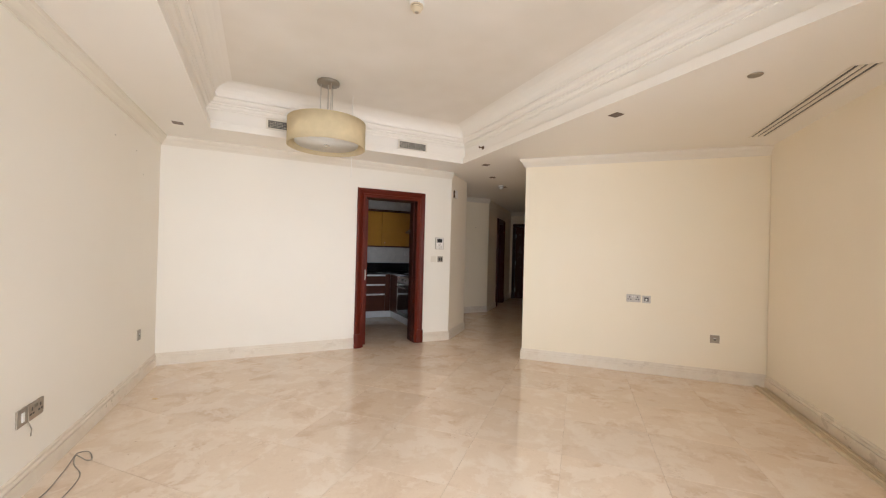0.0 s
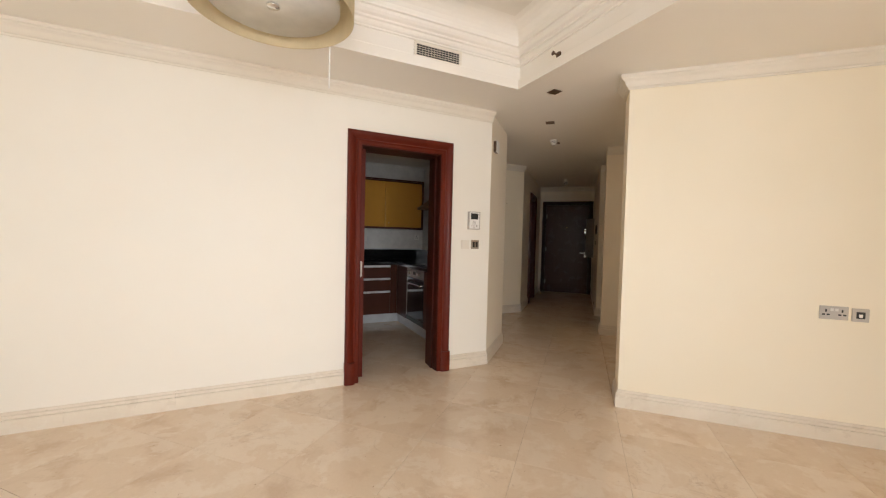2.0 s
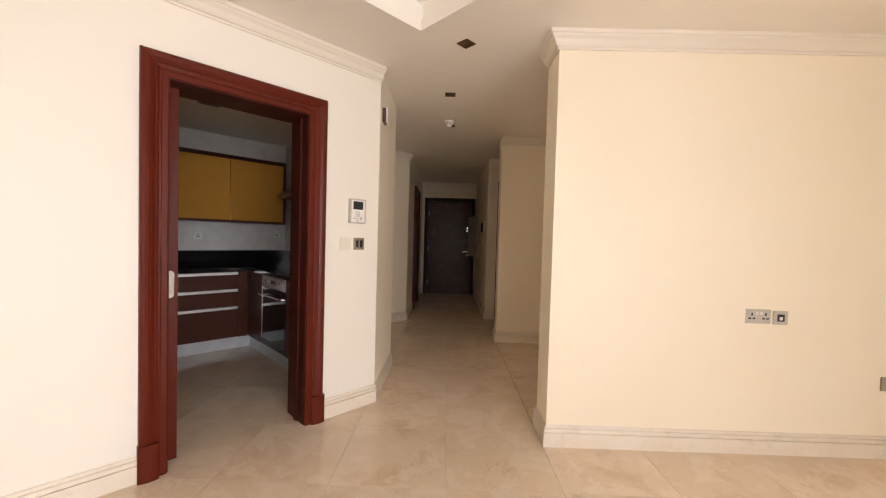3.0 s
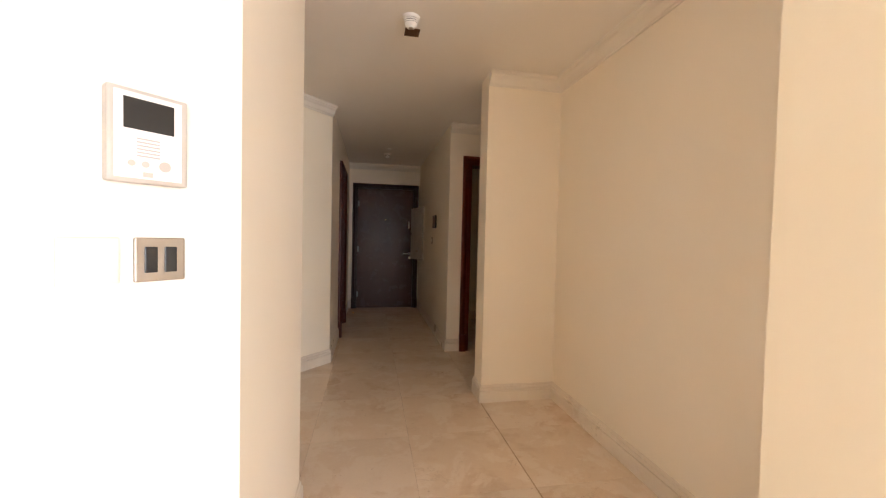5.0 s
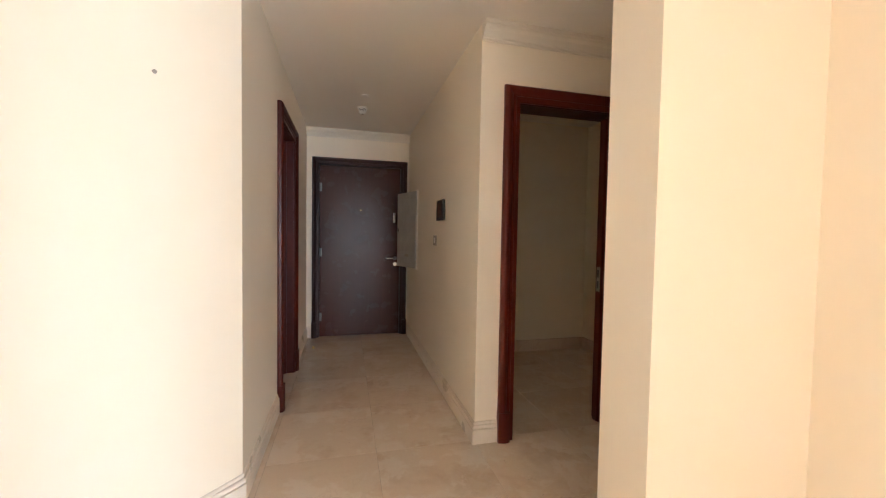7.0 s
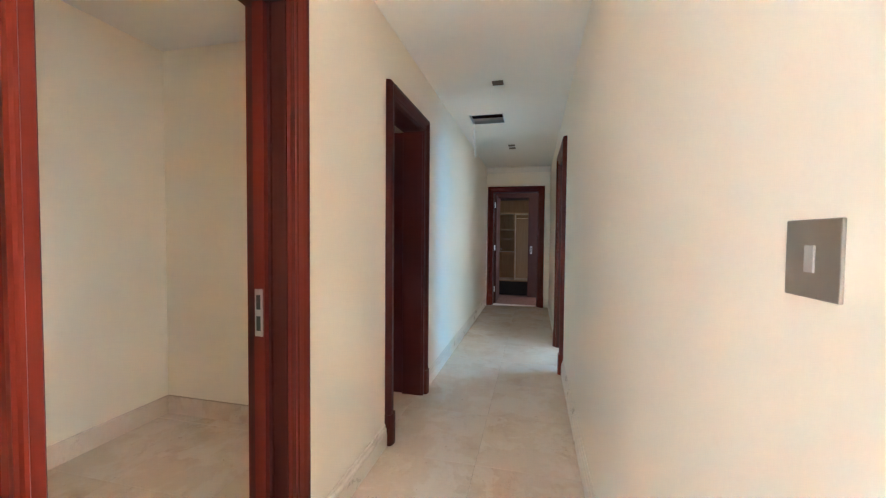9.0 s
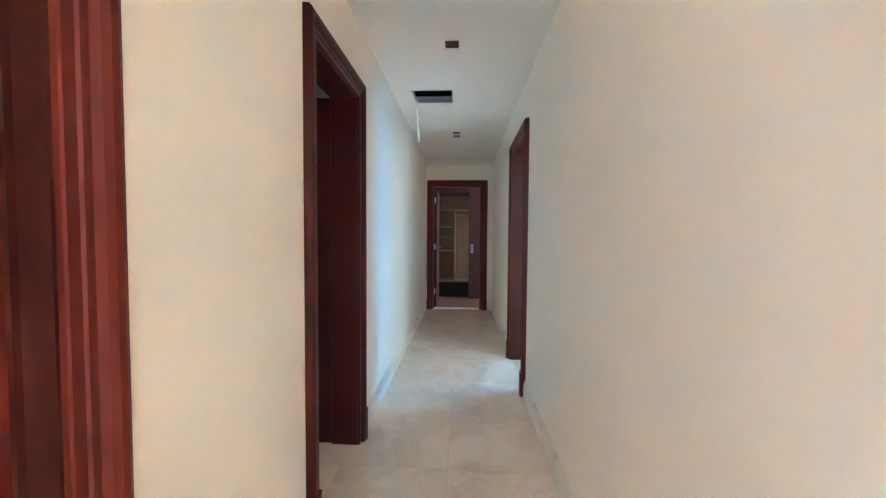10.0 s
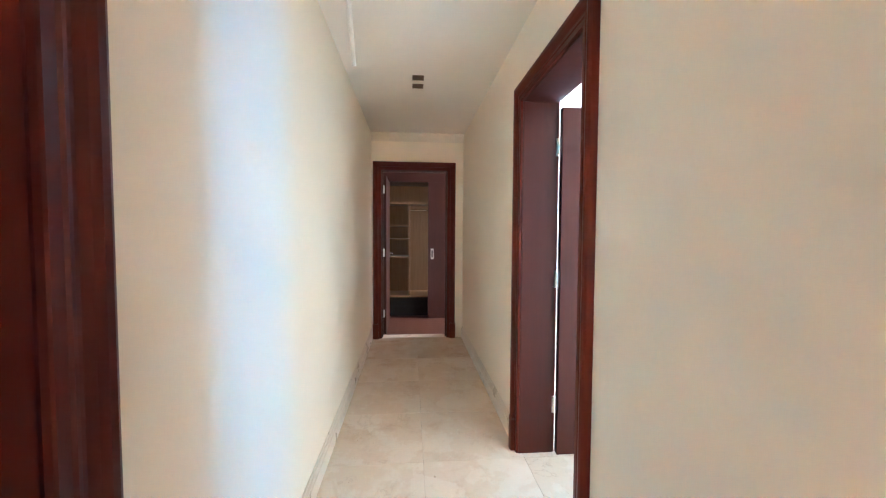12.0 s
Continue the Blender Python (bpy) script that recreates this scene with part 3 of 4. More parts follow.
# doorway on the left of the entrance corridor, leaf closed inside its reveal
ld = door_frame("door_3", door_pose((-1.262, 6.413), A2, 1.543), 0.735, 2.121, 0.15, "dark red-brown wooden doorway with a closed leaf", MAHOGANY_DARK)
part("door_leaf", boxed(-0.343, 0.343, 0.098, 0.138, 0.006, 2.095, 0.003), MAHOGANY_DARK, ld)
lever(ld, -0.27, 0.098, 1.0, -1, 1)
# side room doorway, sliding leaf out of sight
rd = door_frame("door_4", door_pose((6.985, 3.735), (-0.015, 3.735), 6.3975), 0.737, 2.121, 0.15, "polished mahogany doorway to a small bare room")
part("sliding_leaf", boxed(0.314, 0.346, 0.062, 0.106, 0.008, 2.09), MAHOGANY, rd, "edge of a mahogany sliding door in its pocket")
plate_pull(rd, 0.3125, 0.084, 1.0, "x")
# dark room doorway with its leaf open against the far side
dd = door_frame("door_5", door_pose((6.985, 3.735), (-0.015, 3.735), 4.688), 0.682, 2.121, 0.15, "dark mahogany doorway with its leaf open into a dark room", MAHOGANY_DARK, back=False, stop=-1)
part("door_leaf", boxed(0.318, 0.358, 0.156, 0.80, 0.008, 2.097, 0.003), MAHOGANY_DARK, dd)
# bedroom doorway, leaf open into the room
bd = door_frame("door_6", door_pose((0.0, 2.588), (6.835, 2.588), 3.883), 0.826, 2.121, 0.198, "red-brown wooden doorway with its leaf open into a bright room", stop=-1)
part("door_leaf", boxed(-0.389, -0.347, 0.215, 1.01, 0.008, 2.06, 0.003), MAHOGANY_SHADED, bd, "open red-brown door leaf")
for hz in (0.30, 1.06, 1.84):
    hinge(bd, -0.385, 0.205, hz)
# dressing room doorway at the end of the corridor, leaf open inwards
cd = door_frame("door_7", door_pose((6.835, 2.590), (6.835, 3.733), 0.612), 0.856, 2.121, 0.15, "dark mahogany doorway with its leaf open into a dressing room")
part("door_leaf", boxed(-0.402, -0.360, 0.16, 0.92, 0.008, 2.06, 0.003), DARK_RED, cd, "open red-brown door leaf")
for hz in (0.28, 1.07, 1.88):
    hinge(cd, -0.398, 0.156, hz)
bm = cyl(bmesh.new(), (-0.355, 0.80, 1.03), 0.026, 0.026, 0.01, "X", 20)
cyl(bm, (-0.333, 0.80, 1.03), 0.009, 0.009, 0.05, "X", 12)
box(bm, -0.318, -0.302, 0.685, 0.805, 1.02, 1.04, 0.004)
part("door_handle", bm, CHROME, cd, "chrome lever handle")
part("keyhole_rose", cyl(bmesh.new(), (-0.355, 0.80, 0.95), 0.024, 0.024, 0.01, "X", 20), CHROME, cd)


# ---- windows ----
def window(name, m, w, z0, z1, panes, label):
    top = empty(name, m, label, "window", kind="structure")
    f = 0.06
    bm = bmesh.new()
    box(bm, -w / 2, w / 2, 0.06, 0.13, z0, z0 + f)
    box(bm, -w / 2, w / 2, 0.06, 0.13, z1 - f, z1)
    for i in range(panes + 1):
        x = -w / 2 + (w - f) * i / panes
        box(bm, x, x + f, 0.062, 0.128, z0 + f, z1 - f)
    part("window_frame", bm, WHITE_PLASTIC, top, "white aluminium window frame")
    for i in range(panes):
        x = -w / 2 + (w - f) * i / panes + f
        g = part("pane", boxed(x, x + (w - f) / panes - f, 0.09, 0.096, z0 + f, z1 - f), GLASS, top)
        g.visible_shadow = False
    return top


window("window_1", door_pose(BL, BR, 1.545), 3.008, 0.0, 2.348, 3, "wide white-framed glazed balcony door")
window("window_2", door_pose((2.77, -1.48), (6.2, -1.48), 2.28), 0.498, 0.222, 2.318, 1, "white-framed bedroom window")
# unseen second window, added so that more light reaches the corridor
window("window_4", door_pose((6.2, -1.48), (6.2, 2.388), 1.78), 1.798, 0.452, 2.248, 2, "added unseen white-framed bedroom side window")
# unseen, added to brighten the dressing room
window("window_3", door_pose((6.99, 0.85), (8.55, 0.85), 0.55), 0.898, 0.602, 2.098, 1, "added unseen white-framed dressing room window")

# ---- ceiling fixtures ----
def downlight(x, y, turn=0.0, z=CEILING_Z):
    top = empty("downlight", pose(x, y, z, 0, 0, turn), "square recessed ceiling downlight with a dark lens", "downlight", "recessed ceiling lights")
    bm = bmesh.new()
    s, i = 0.045, 0.034
    for x0, x1, y0, y1 in ((-s, s, -s, -i), (-s, s, i, s), (-s, -i, -i, i), (i, s, -i, i)):
        box(bm, x0, x1, y0, y1, -0.004, -0.0005)
    part("bezel", bm, BRONZE, top, "dark bronze bezel")
    part("lens", boxed(-i, i, -i, i, -0.0025, -0.0005), BRONZE, top, "unlit dark lens")
    return top


for x, y, turn in ((-3.08, -2.30, 46), (0.95, -1.40, 46), (-0.55, 0.155, 46), (-0.65, 1.03, 0), (-0.64, 1.95, 0), (2.93, 3.18, 0), (5.12, 3.19, 0), (5.29, 3.19, 0)):
    downlight(x, y, turn)
tagged(part("ceiling_speaker", cyl(bmesh.new(), (0, 0, -0.004), 0.040, 0.044, 0.007, seg=28, bev=0.002), NICKEL), "small round nickel ceiling disc", "ceiling light").matrix_world = pose(1.73, -1.93, CEILING_Z)


def detector(x, y, z, label="white round smoke detector", vent=BLACK_PLASTIC, shell=WHITE_PLASTIC):
    top = empty("smoke_detector", pose(x, y, z), label, "smoke detector", "ceiling detectors")
    part("base", cyl(bmesh.new(), (0, 0, -0.009), 0.048, 0.052, 0.016, seg=28, bev=0.003), WHITE_PLASTIC, top)
    part("chamber", cyl(bmesh.new(), (0, 0, -0.030), 0.034, 0.038, 0.026, seg=24), vent, top)
    for z, r0 in ((-0.024, 0.044), (-0.035, 0.042)):
        part("vent_ring", cyl(bmesh.new(), (0, 0, z), r0 - 0.002, r0, 0.005, seg=28, bev=0.001), shell, top)
    part("sensor", cyl(bmesh.new(), (0, 0, -0.052), 0.022, 0.040, 0.024, seg=24, bev=0.004), shell, top)
    part("indicator", cyl(bmesh.new(), (0, 0, -0.0655), 0.012, 0.014, 0.004, seg=20), NICKEL, top)


detector(-0.375, -2.62, 3.002, "cream smoke detector with dark brown vent slots", BRONZE, RAIL)
detector(-0.662, 1.79, CEILING_Z)
detector(-0.645, 5.48, CEILING_Z)
tagged(part("sensor_disc", cyl(bmesh.new(), (0, 0, -0.006), 0.03, 0.034, 0.011, seg=20), WHITE_PLASTIC), "small white ceiling sensor", "sensor").matrix_world = pose(-0.635, 5.12, CEILING_Z)

# slot diffuser along the side wall
slot = empty("slot_diffuser", pose(2.29, -1.16, CEILING_Z), "linear slot air diffuser with dark slots in the ceiling", "air diffuser")
part("backing", boxed(-0.062, 0.062, -0.74, 0.74, -0.0015, -0.0005), BLACK_PLASTIC, slot)
for x, w in ((-0.065, 0.008), (-0.022, 0.014), (0.022, 0.014), (0.065, 0.008)):
    part("slat", boxed(x - w, x + w, -0.75, 0.75, -0.006, -0.002), TRIM, slot)


def grille(u0, u1, z0, z1, v):
    top = empty("vent_grille", UV @ pose((u0 + u1) / 2, v, (z0 + z1) / 2), "white air grille with a dark lattice in the ceiling tray", "vent", "tray air grilles")
    w, h = (u1 - u0) / 2, (z1 - z0) / 2
    part("backing", boxed(-w, w, -0.003, -0.001, -h, h), BLACK_PLASTIC, top)
    bm = bmesh.new()
    f = 0.02
    box(bm, -w, w, -0.012, -0.003, h - f, h)
    box(bm, -w, w, -0.012, -0.003, -h, -h + f * 0.6)
    box(bm, -w, -w + f, -0.012, -0.003, -h, h)
    box(bm, w - f, w, -0.012, -0.003, -h, h)
    part("frame", bm, TRIM, top)
    for i in range(4):
        z = -h + 0.012 + (2 * h - 0.032) * (i + 1) / 5
        part("slat", boxed(-w + f, w - f, -0.009, -0.004, z - 0.0012, z + 0.0012), TRIM, top)
    for i in range(14):
        x = -w + f + (2 * w - 2 * f) * (i + 1) / 15
        part("vane", boxed(x - 0.0011, x + 0.0011, -0.0115, -0.009, -h + 0.012, h - f), TRIM, top)


grille(-2.60, -2.20, 2.646, 2.760, TRAY_V1 + 0.06)
grille(-1.08, -0.68, 2.646, 2.760, TRAY_V1 + 0.06)

# sprinkler on the side of the tray
sp = empty("sprinkler", UV @ pose(TRAY_U1 + 0.06, -1.02, 2.68, 0, -90, 0), "small bronze sidewall sprinkler head", "sprinkler")
part("rose", cyl(bmesh.new(), (0, 0, 0.004), 0.026, 0.022, 0.007, seg=20), BRONZE, sp)
part("nozzle", cyl(bmesh.new(), (0, 0, 0.03), 0.008, 0.006, 0.05, seg=12), BRONZE, sp)
part("deflector", cyl(bmesh.new(), (0, 0, 0.056), 0.016, 0.016, 0.003, seg=16), BRONZE, sp)

# pendant lamp
lamp = empty("pendant_lamp", pose(-1.70, -1.785, 3.002), "large cream fabric drum pendant lamp, unlit", "pendant lamp")
part("canopy", cyl(bmesh.new(), (0, 0, -0.016), 0.105, 0.11, 0.03, seg=40, bev=0.004), NICKEL, lamp, "round nickel ceiling canopy", True)
for a in (90, 210, 330):
    x, y = 0.07 * math.cos(radians(a)), 0.07 * math.sin(radians(a))
    part("rod", cyl(bmesh.new(), (x, y, -0.19), 0.004, 0.004, 0.36, seg=8), STEEL, lamp)
part("stem", cyl(bmesh.new(), (0, 0, -0.3), 0.006, 0.006, 0.56, seg=8), STEEL, lamp)
R, ZB, ZT = 0.372, -0.655, -0.405
bm = bmesh.new()
n = 72
rings = [[bm.verts.new((rr * math.cos(2 * math.pi * i / n), rr * math.sin(2 * math.pi * i / n), z)) for i in range(n)] for rr, z in ((R, ZB), (R, ZT), (R - 0.006, ZT), (R - 0.006, ZB))]
for a in range(4):
    for i in range(n):
        bm.faces.new((rings[a][i], rings[a][(i + 1) % n], rings[(a + 1) % 4][(i + 1) % n], rings[(a + 1) % 4][i]))
part("shade", bm, FABRIC, lamp, "cream pleated fabric drum shade", True)
bm = cyl(bmesh.new(), (0, 0, ZB + 0.055), 0.305, 0.305, 0.06, seg=64, bev=0.012)
part("diffuser", bm, DIFFUSER, lamp, "pale acrylic diffuser disc", True)
part("finial", cyl(bmesh.new(), (0, 0, ZB + 0.018), 0.028, 0.03, 0.014, seg=24, bev=0.003), CHROME, lamp, "chrome finial", True)

# wire hanging near the lamp
tagged(part("hanging_wire", tube(bmesh.new(), [(-1.663, -1.408, 3.0), (-1.665, -1.406, 2.6), (-1.663, -1.408, 2.12)], 0.0045, 6), WHITE_PLASTIC), "thin loose white wire hanging from the ceiling", "wire")

# service hatch
hx0, hx1, hy0, hy1 = HATCH
hatch = empty("ceiling_hatch", pose((hx0 + hx1) / 2, (hy0 + hy1) / 2, CEILING_Z), "open square service hatch with a dark ceiling void", "ceiling hatch", kind="structure")
hw, hd = (hx1 - hx0) / 2, (hy1 - hy0) / 2
bm = bmesh.new()
for a in ((-hw - 0.3, hw + 0.3, -hd - 0.32, -hd - 0.3), (-hw - 0.3, hw + 0.3, hd + 0.3, hd + 0.32), (-hw - 0.32, -hw - 0.3, -hd - 0.3, hd + 0.3), (hw + 0.3, hw + 0.32, -hd - 0.3, hd + 0.3)):
    box(bm, *a, 0.065, 0.5)
box(bm, -hw - 0.32, hw + 0.32, -hd - 0.32, hd + 0.32, 0.5, 0.52)
part("void_lining", bm, DARK_VOID, hatch)
bm = bmesh.new()
for a in ((-hw, hw, -hd, -hd + 0.008), (-hw, hw, hd - 0.008, hd), (-hw, -hw + 0.008, -hd, hd), (hw - 0.012, hw, -hd, hd)):
    box(bm, *a, -0.004, 0.03)
part("rim", bm, ALU, hatch, "thin aluminium rim")
tagged(part("hanging_strip", tube(bmesh.new(), smooth_curve([(4.02, 3.552, 2.60), (4.035, 3.553, 2.50), (4.09, 3.548, 2.34), (4.136, 3.542, 2.20)]), 0.012, 8), WHITE_PLASTIC), "white plastic strip hanging from the open hatch", "cable")


# ---- wall plates ----
def plate_on(name, m, w, h, material, label, category, detail=None, depth=0.0095):
    """A plate on a wall: x along the wall, -y towards the room."""
    top = empty(name, m, label, category)
    part("plate", boxed(-w / 2, w / 2, -depth, -0.0005, -h / 2, h / 2, min(0.003, depth * 0.4)), material, top)
    if detail:
        detail(top)
    return top


def sockets(xs, material):
    def fit_out(top):
        for cx in xs:
            for x, z, w, h in ((0, 0.014, 0.009, 0.018), (-0.0125, -0.012, 0.016, 0.010), (0.0125, -0.012, 0.016, 0.010)):
                part("socket_hole", boxed(cx + x - w / 2, cx + x + w / 2, -0.0105, -0.009, z - h / 2, z + h / 2), BLACK_PLASTIC, top)
        for cx in ([(a + b) / 2 for a, b in zip(xs, xs[1:])] if len(xs) > 1 else []):
            for dx in (-0.012, 0.012):
                part("rocker_switch", boxed(cx + dx - 0.008, cx + dx + 0.008, -0.013, -0.009, 0.012, 0.03), material, top)
    return fit_out


def jack(top):
    part("port", boxed(-0.022, 0.022, -0.0105, -0.009, -0.022, 0.022), BLACK_PLASTIC, top)
    part("port_insert", boxed(-0.009, 0.009, -0.012, -0.0105, -0.014, 0.006), WHITE_PLASTIC, top)


def rocker(top):
    part("rocker_switch", boxed(-0.011, 0.011, -0.014, -0.009, -0.025, 0.025, 0.002), WHITE_PLASTIC, top)


def outlet(top):
    part("port", boxed(-0.012, 0.012, -0.0105, -0.009, -0.012, -0.002), BLACK_PLASTIC, top)
    part("rocker_switch", boxed(-0.012, 0.012, -0.012, -0.009, 0.004, 0.014), STEEL, top)


def beige(x, z):
    return door_pose((RIGHT_X, 0.015), (0.015, 0.015), RIGHT_X - x, z)


plate_on("double_socket", beige(1.29, 0.858), 0.148, 0.088, SATIN, "satin grey double power socket with switches on the cream wall", "socket", sockets((-0.042, 0.042), PVC))
plate_on("data_socket", beige(1.425, 0.853), 0.086, 0.086, SATIN, "satin grey data socket with a dark insert", "socket", jack)
plate_on("single_outlet", beige(2.10, 0.463), 0.088, 0.086, NICKEL, "nickel aerial outlet low on the cream wall", "socket", outlet)


def left_wall(x, z):
    s = (x - WL[0]) / ((BL[0] - WL[0]) / (Vector(BL) - Vector(WL)).length)
    return door_pose(WL, BL, s, z)


plate_on("double_socket", left_wall(-2.148, 0.416), 0.146, 0.092, NICKEL, "nickel double power socket low on the side wall", "socket", sockets((-0.04, 0.04), NICKEL))
plate_on("switched_outlet", left_wall(-2.062, 0.417), 0.088, 0.092, NICKEL, "nickel outlet with a white rocker and a loose cable", "switch", rocker)
plate_on("blank_outlet", left_wall(-3.325, 0.46), 0.086, 0.1, NICKEL, "nickel outlet plate near the room corner", "socket", outlet)
tagged(part("loose_cable", tube(bmesh.new(), [(-2.075, -3.745, 0.38), (-2.065, -3.735, 0.34), (-2.07, -3.735, 0.30)], 0.0028), RUBBER), "short grey cable end hanging from an outlet", "cable")


def white_wall(u, z):
    return door_pose(WC, WL, -0.006 - u, z)


# intercom and switches by the kitchen
ic = empty("intercom", white_wall(-0.20, 1.463), "pale grey video intercom panel with a dark screen", "intercom")
part("housing", boxed(-0.066, 0.066, -0.03, -0.0005, -0.088, 0.088, 0.006), SATIN, ic)
part("front_cover", boxed(-0.056, 0.054, -0.0308, -0.029, -0.080, 0.080, 0.0008), WHITE_PLASTIC, ic, "pale grey front cover")
part("screen", boxed(-0.042, 0.040, -0.0315, -0.03, 0.012, 0.07), BLACK_PLASTIC, ic, "dark glass screen")
for i in range(6):
    part("speaker_slot", boxed(-0.022, 0.016, -0.0312, -0.03, -0.006 - i * 0.0065, -0.003 - i * 0.0065), GREY_METAL, ic)
for x, w in ((-0.03, 0.006), (-0.008, 0.006), (0.024, 0.01)):
    part("button", cyl(bmesh.new(), (x, -0.0315, -0.052), w, w, 0.003, "Y", 16), SATIN, ic)
part("button", boxed(-0.012, 0.004, -0.0325, -0.03, -0.076, -0.067, 0.001), SATIN, ic)


def twin_switch(top):
    for x in (-0.017, 0.017):
        part("rocker_switch", boxed(x - 0.011, x + 0.011, -0.013, -0.009, -0.026, 0.026, 0.002), BLACK_PLASTIC, top)


plate_on("light_switch", white_wall(-0.175, 1.226), 0.088, 0.088, NICKEL, "nickel twin light switch with black rockers", "switch", twin_switch)
plate_on("blank_plate", white_wall(-0.285, 1.226), 0.088, 0.088, TRIM, "cream blank cover plate beside the switch", "cover plate")

# strobe alarm on the narrow return
al = empty("alarm_sounder", door_pose(F1, WC, F1[1] - 0.70, 2.24), "white wall alarm sounder high on the wall", "alarm")
part("housing", boxed(-0.05, 0.05, -0.03, -0.0005, -0.055, 0.055, 0.004), BRONZE, al)
part("front_plate", boxed(-0.052, 0.052, -0.042, -0.03, -0.058, 0.058, 0.004), WHITE_PLASTIC, al)

# entrance corridor side wall
def right_a(y, z):
    return door_pose((-0.015, 3.885), (-0.015, 6.413), y - 3.885, z)


pf = empty("entry_panel", right_a(4.655, 1.496), "small dark framed wall control panel", "control panel")
part("frame", boxed(-0.115, 0.115, -0.02, -0.0005, -0.085, 0.085, 0.004), BLACK_PLASTIC, pf)
part("screen", boxed(-0.07, 0.06, -0.022, -0.02, -0.06, 0.06), BRONZE, pf)
plate_on("light_switch", right_a(4.87, 1.238), 0.1, 0.09, NICKEL, "light switch with a white rocker by the entrance", "switch", rocker)
db = empty("distribution_board", pose(-0.015, 5.75, 0.9), "grey metal electrical cabinet with its door ajar", "electrical cabinet")
part("frame", boxed(-0.012, -0.0005, -0.005, 0.46, -0.01, 0.89, 0.003), TRIM, db)
doorp = part("cabinet_door", boxed(-0.016, 0.0, 0.0, 0.45, 0.005, 0.875, 0.003), GREY_METAL, db, "grey metal cabinet door standing ajar")
doorp.matrix_local = pose(-0.014, 0.0, 0.0, 0, 0, 19)
part("catch", boxed(-0.022, -0.016, 0.41, 0.43, 0.42, 0.46, 0.002), BLACK_PLASTIC, doorp)
part("label_plate", boxed(-0.0175, -0.016, 0.16, 0.25, 0.13, 0.16), NICKEL, doorp)

# corridor switch near the turn
plate_on("light_switch", door_pose((0.0, 2.588), (6.835, 2.588), 0.219, 1.258), 0.08, 0.082, NICKEL, "nickel light switch plate with a narrow rocker", "switch",
         lambda top: (part("rocker_switch", boxed(-0.007, 0.007, -0.0065, -0.004, -0.014, 0.014, 0.001), GREY_METAL, top)), 0.0045)

# nail holes and door stop
for u, z in ((1.685, 1.89), (0.963, 1.886)):
    tagged(part("wall_plug", cyl(bmesh.new(), (0, 0, 0), 0.008, 0.008, 0.01, "Y", 10), NICKEL), "small brown wall plug stuck in the plaster", "wall plug").matrix_world = UV @ pose(u, 2.122, z)
tagged(part("door_stop", cyl(bmesh.new(), (0, 0, 0.013), 0.016, 0.012, 0.026, seg=16, bev=0.003), BRASS), "small brass floor door stop", "door stop").matrix_world = pose(-1.14, 5.95, 0)

for s, z in ((1.272, 2.215), (0.774, 2.204), (0.566, 2.019)):
    tagged(part("wall_plug", cyl(bmesh.new(), (0, -0.001, 0), 0.006, 0.005, 0.006, "Y", 10), SATIN), "small beige wall plug in the daylit side wall", "wall plug").matrix_world = door_pose(WL, BL, s, z)
tagged(part("plaster_chip", boxed(-0.008, 0.008, -0.002, 0.001, -0.004, 0.004, 0.001), WHITE_PLASTIC), "small white chip in the wall paint", "wall mark").matrix_world = pose(1.70, 2.589, 1.176)

# ---- loose things on the living room floor ----
for i, (dx, label) in enumerate(((0.0, "long tan curtain rail lying on the floor"), (0.047, "long tan curtain rail beside the skirting"))):
    prof = [(-0.018, 0.001), (0.018, 0.001), (0.018, 0.022), (0.014, 0.027), (0.006, 0.028), (0.005, 0.006), (-0.005, 0.006), (-0.006, 0.028), (-0.014, 0.027), (-0.018, 0.022), (-0.018, 0.001)]
    tagged(part("curtain_rail", sweep(bmesh.new(), prof, [(2.435 + dx, -3.1 + 0.1 * i), (2.468 + dx, -0.03 - 0.05 * i)]), RAIL), label, "curtain rail", "curtain rails on the floor")
tagged(part("loose_cable", tube(bmesh.new(), smooth_curve([(-1.80, -3.98, 0.005), (-1.96, -3.73, 0.005), (-2.07, -3.61, 0.012), (-2.2, -3.5, 0.006), (-2.29, -3.42, 0.006), (-2.25, -3.38, 0.006), (-2.14, -3.42, 0.006),
      (-2.12, -3.46, 0.02), (-2.24, -3.45, 0.018), (-2.16, -3.50, 0.006), (-2.0, -3.55, 0.006), (-1.86, -3.68, 0.006), (-1.70, -3.90, 0.006)]), 0.003, 6), RUBBER), "thin grey cable lying in loops on the floor", "cable")
tagged(part("debris", boxed(-0.02, 0.02, -0.006, 0.006, 0.0, 0.004, 0.001), BRASS), "scrap of brown debris on the floor", "debris").matrix_world = pose(-2.76, -2.65, 0.0005, 0, 0, 20)


# ---- kitchen ----
def kitchen_unit(name, u0, u1, label, handles=(), doors=1):
    """Base unit on the back wall; fronts at v = 2.12."""
    top = empty(name, UV @ pose(u0, 2.12, 0), label, "kitchen cabinet", "kitchen base units")
    w = u1 - u0
    part("body", boxed(0.002, w - 0.002, 0.022, 0.636, 0.13, 0.858), BROWN_CAB, top)
    edges = [0.135, *handles, 0.855]
    for z0, z1 in zip(edges, edges[1:]):
        f = part("drawer_front" if handles else "door", boxed(0.003, w - 0.003, 0.0, 0.02, z0 + 0.002, z1 - 0.002, 0.002), BROWN_CAB, top)
        if handles or name == "base_cabinet":
            part("handle", boxed(0.003, w - 0.003, -0.016, 0.001, z1 - 0.032, z1 - 0.003, 0.003), ALU, f, "long aluminium grip rail")
    return top


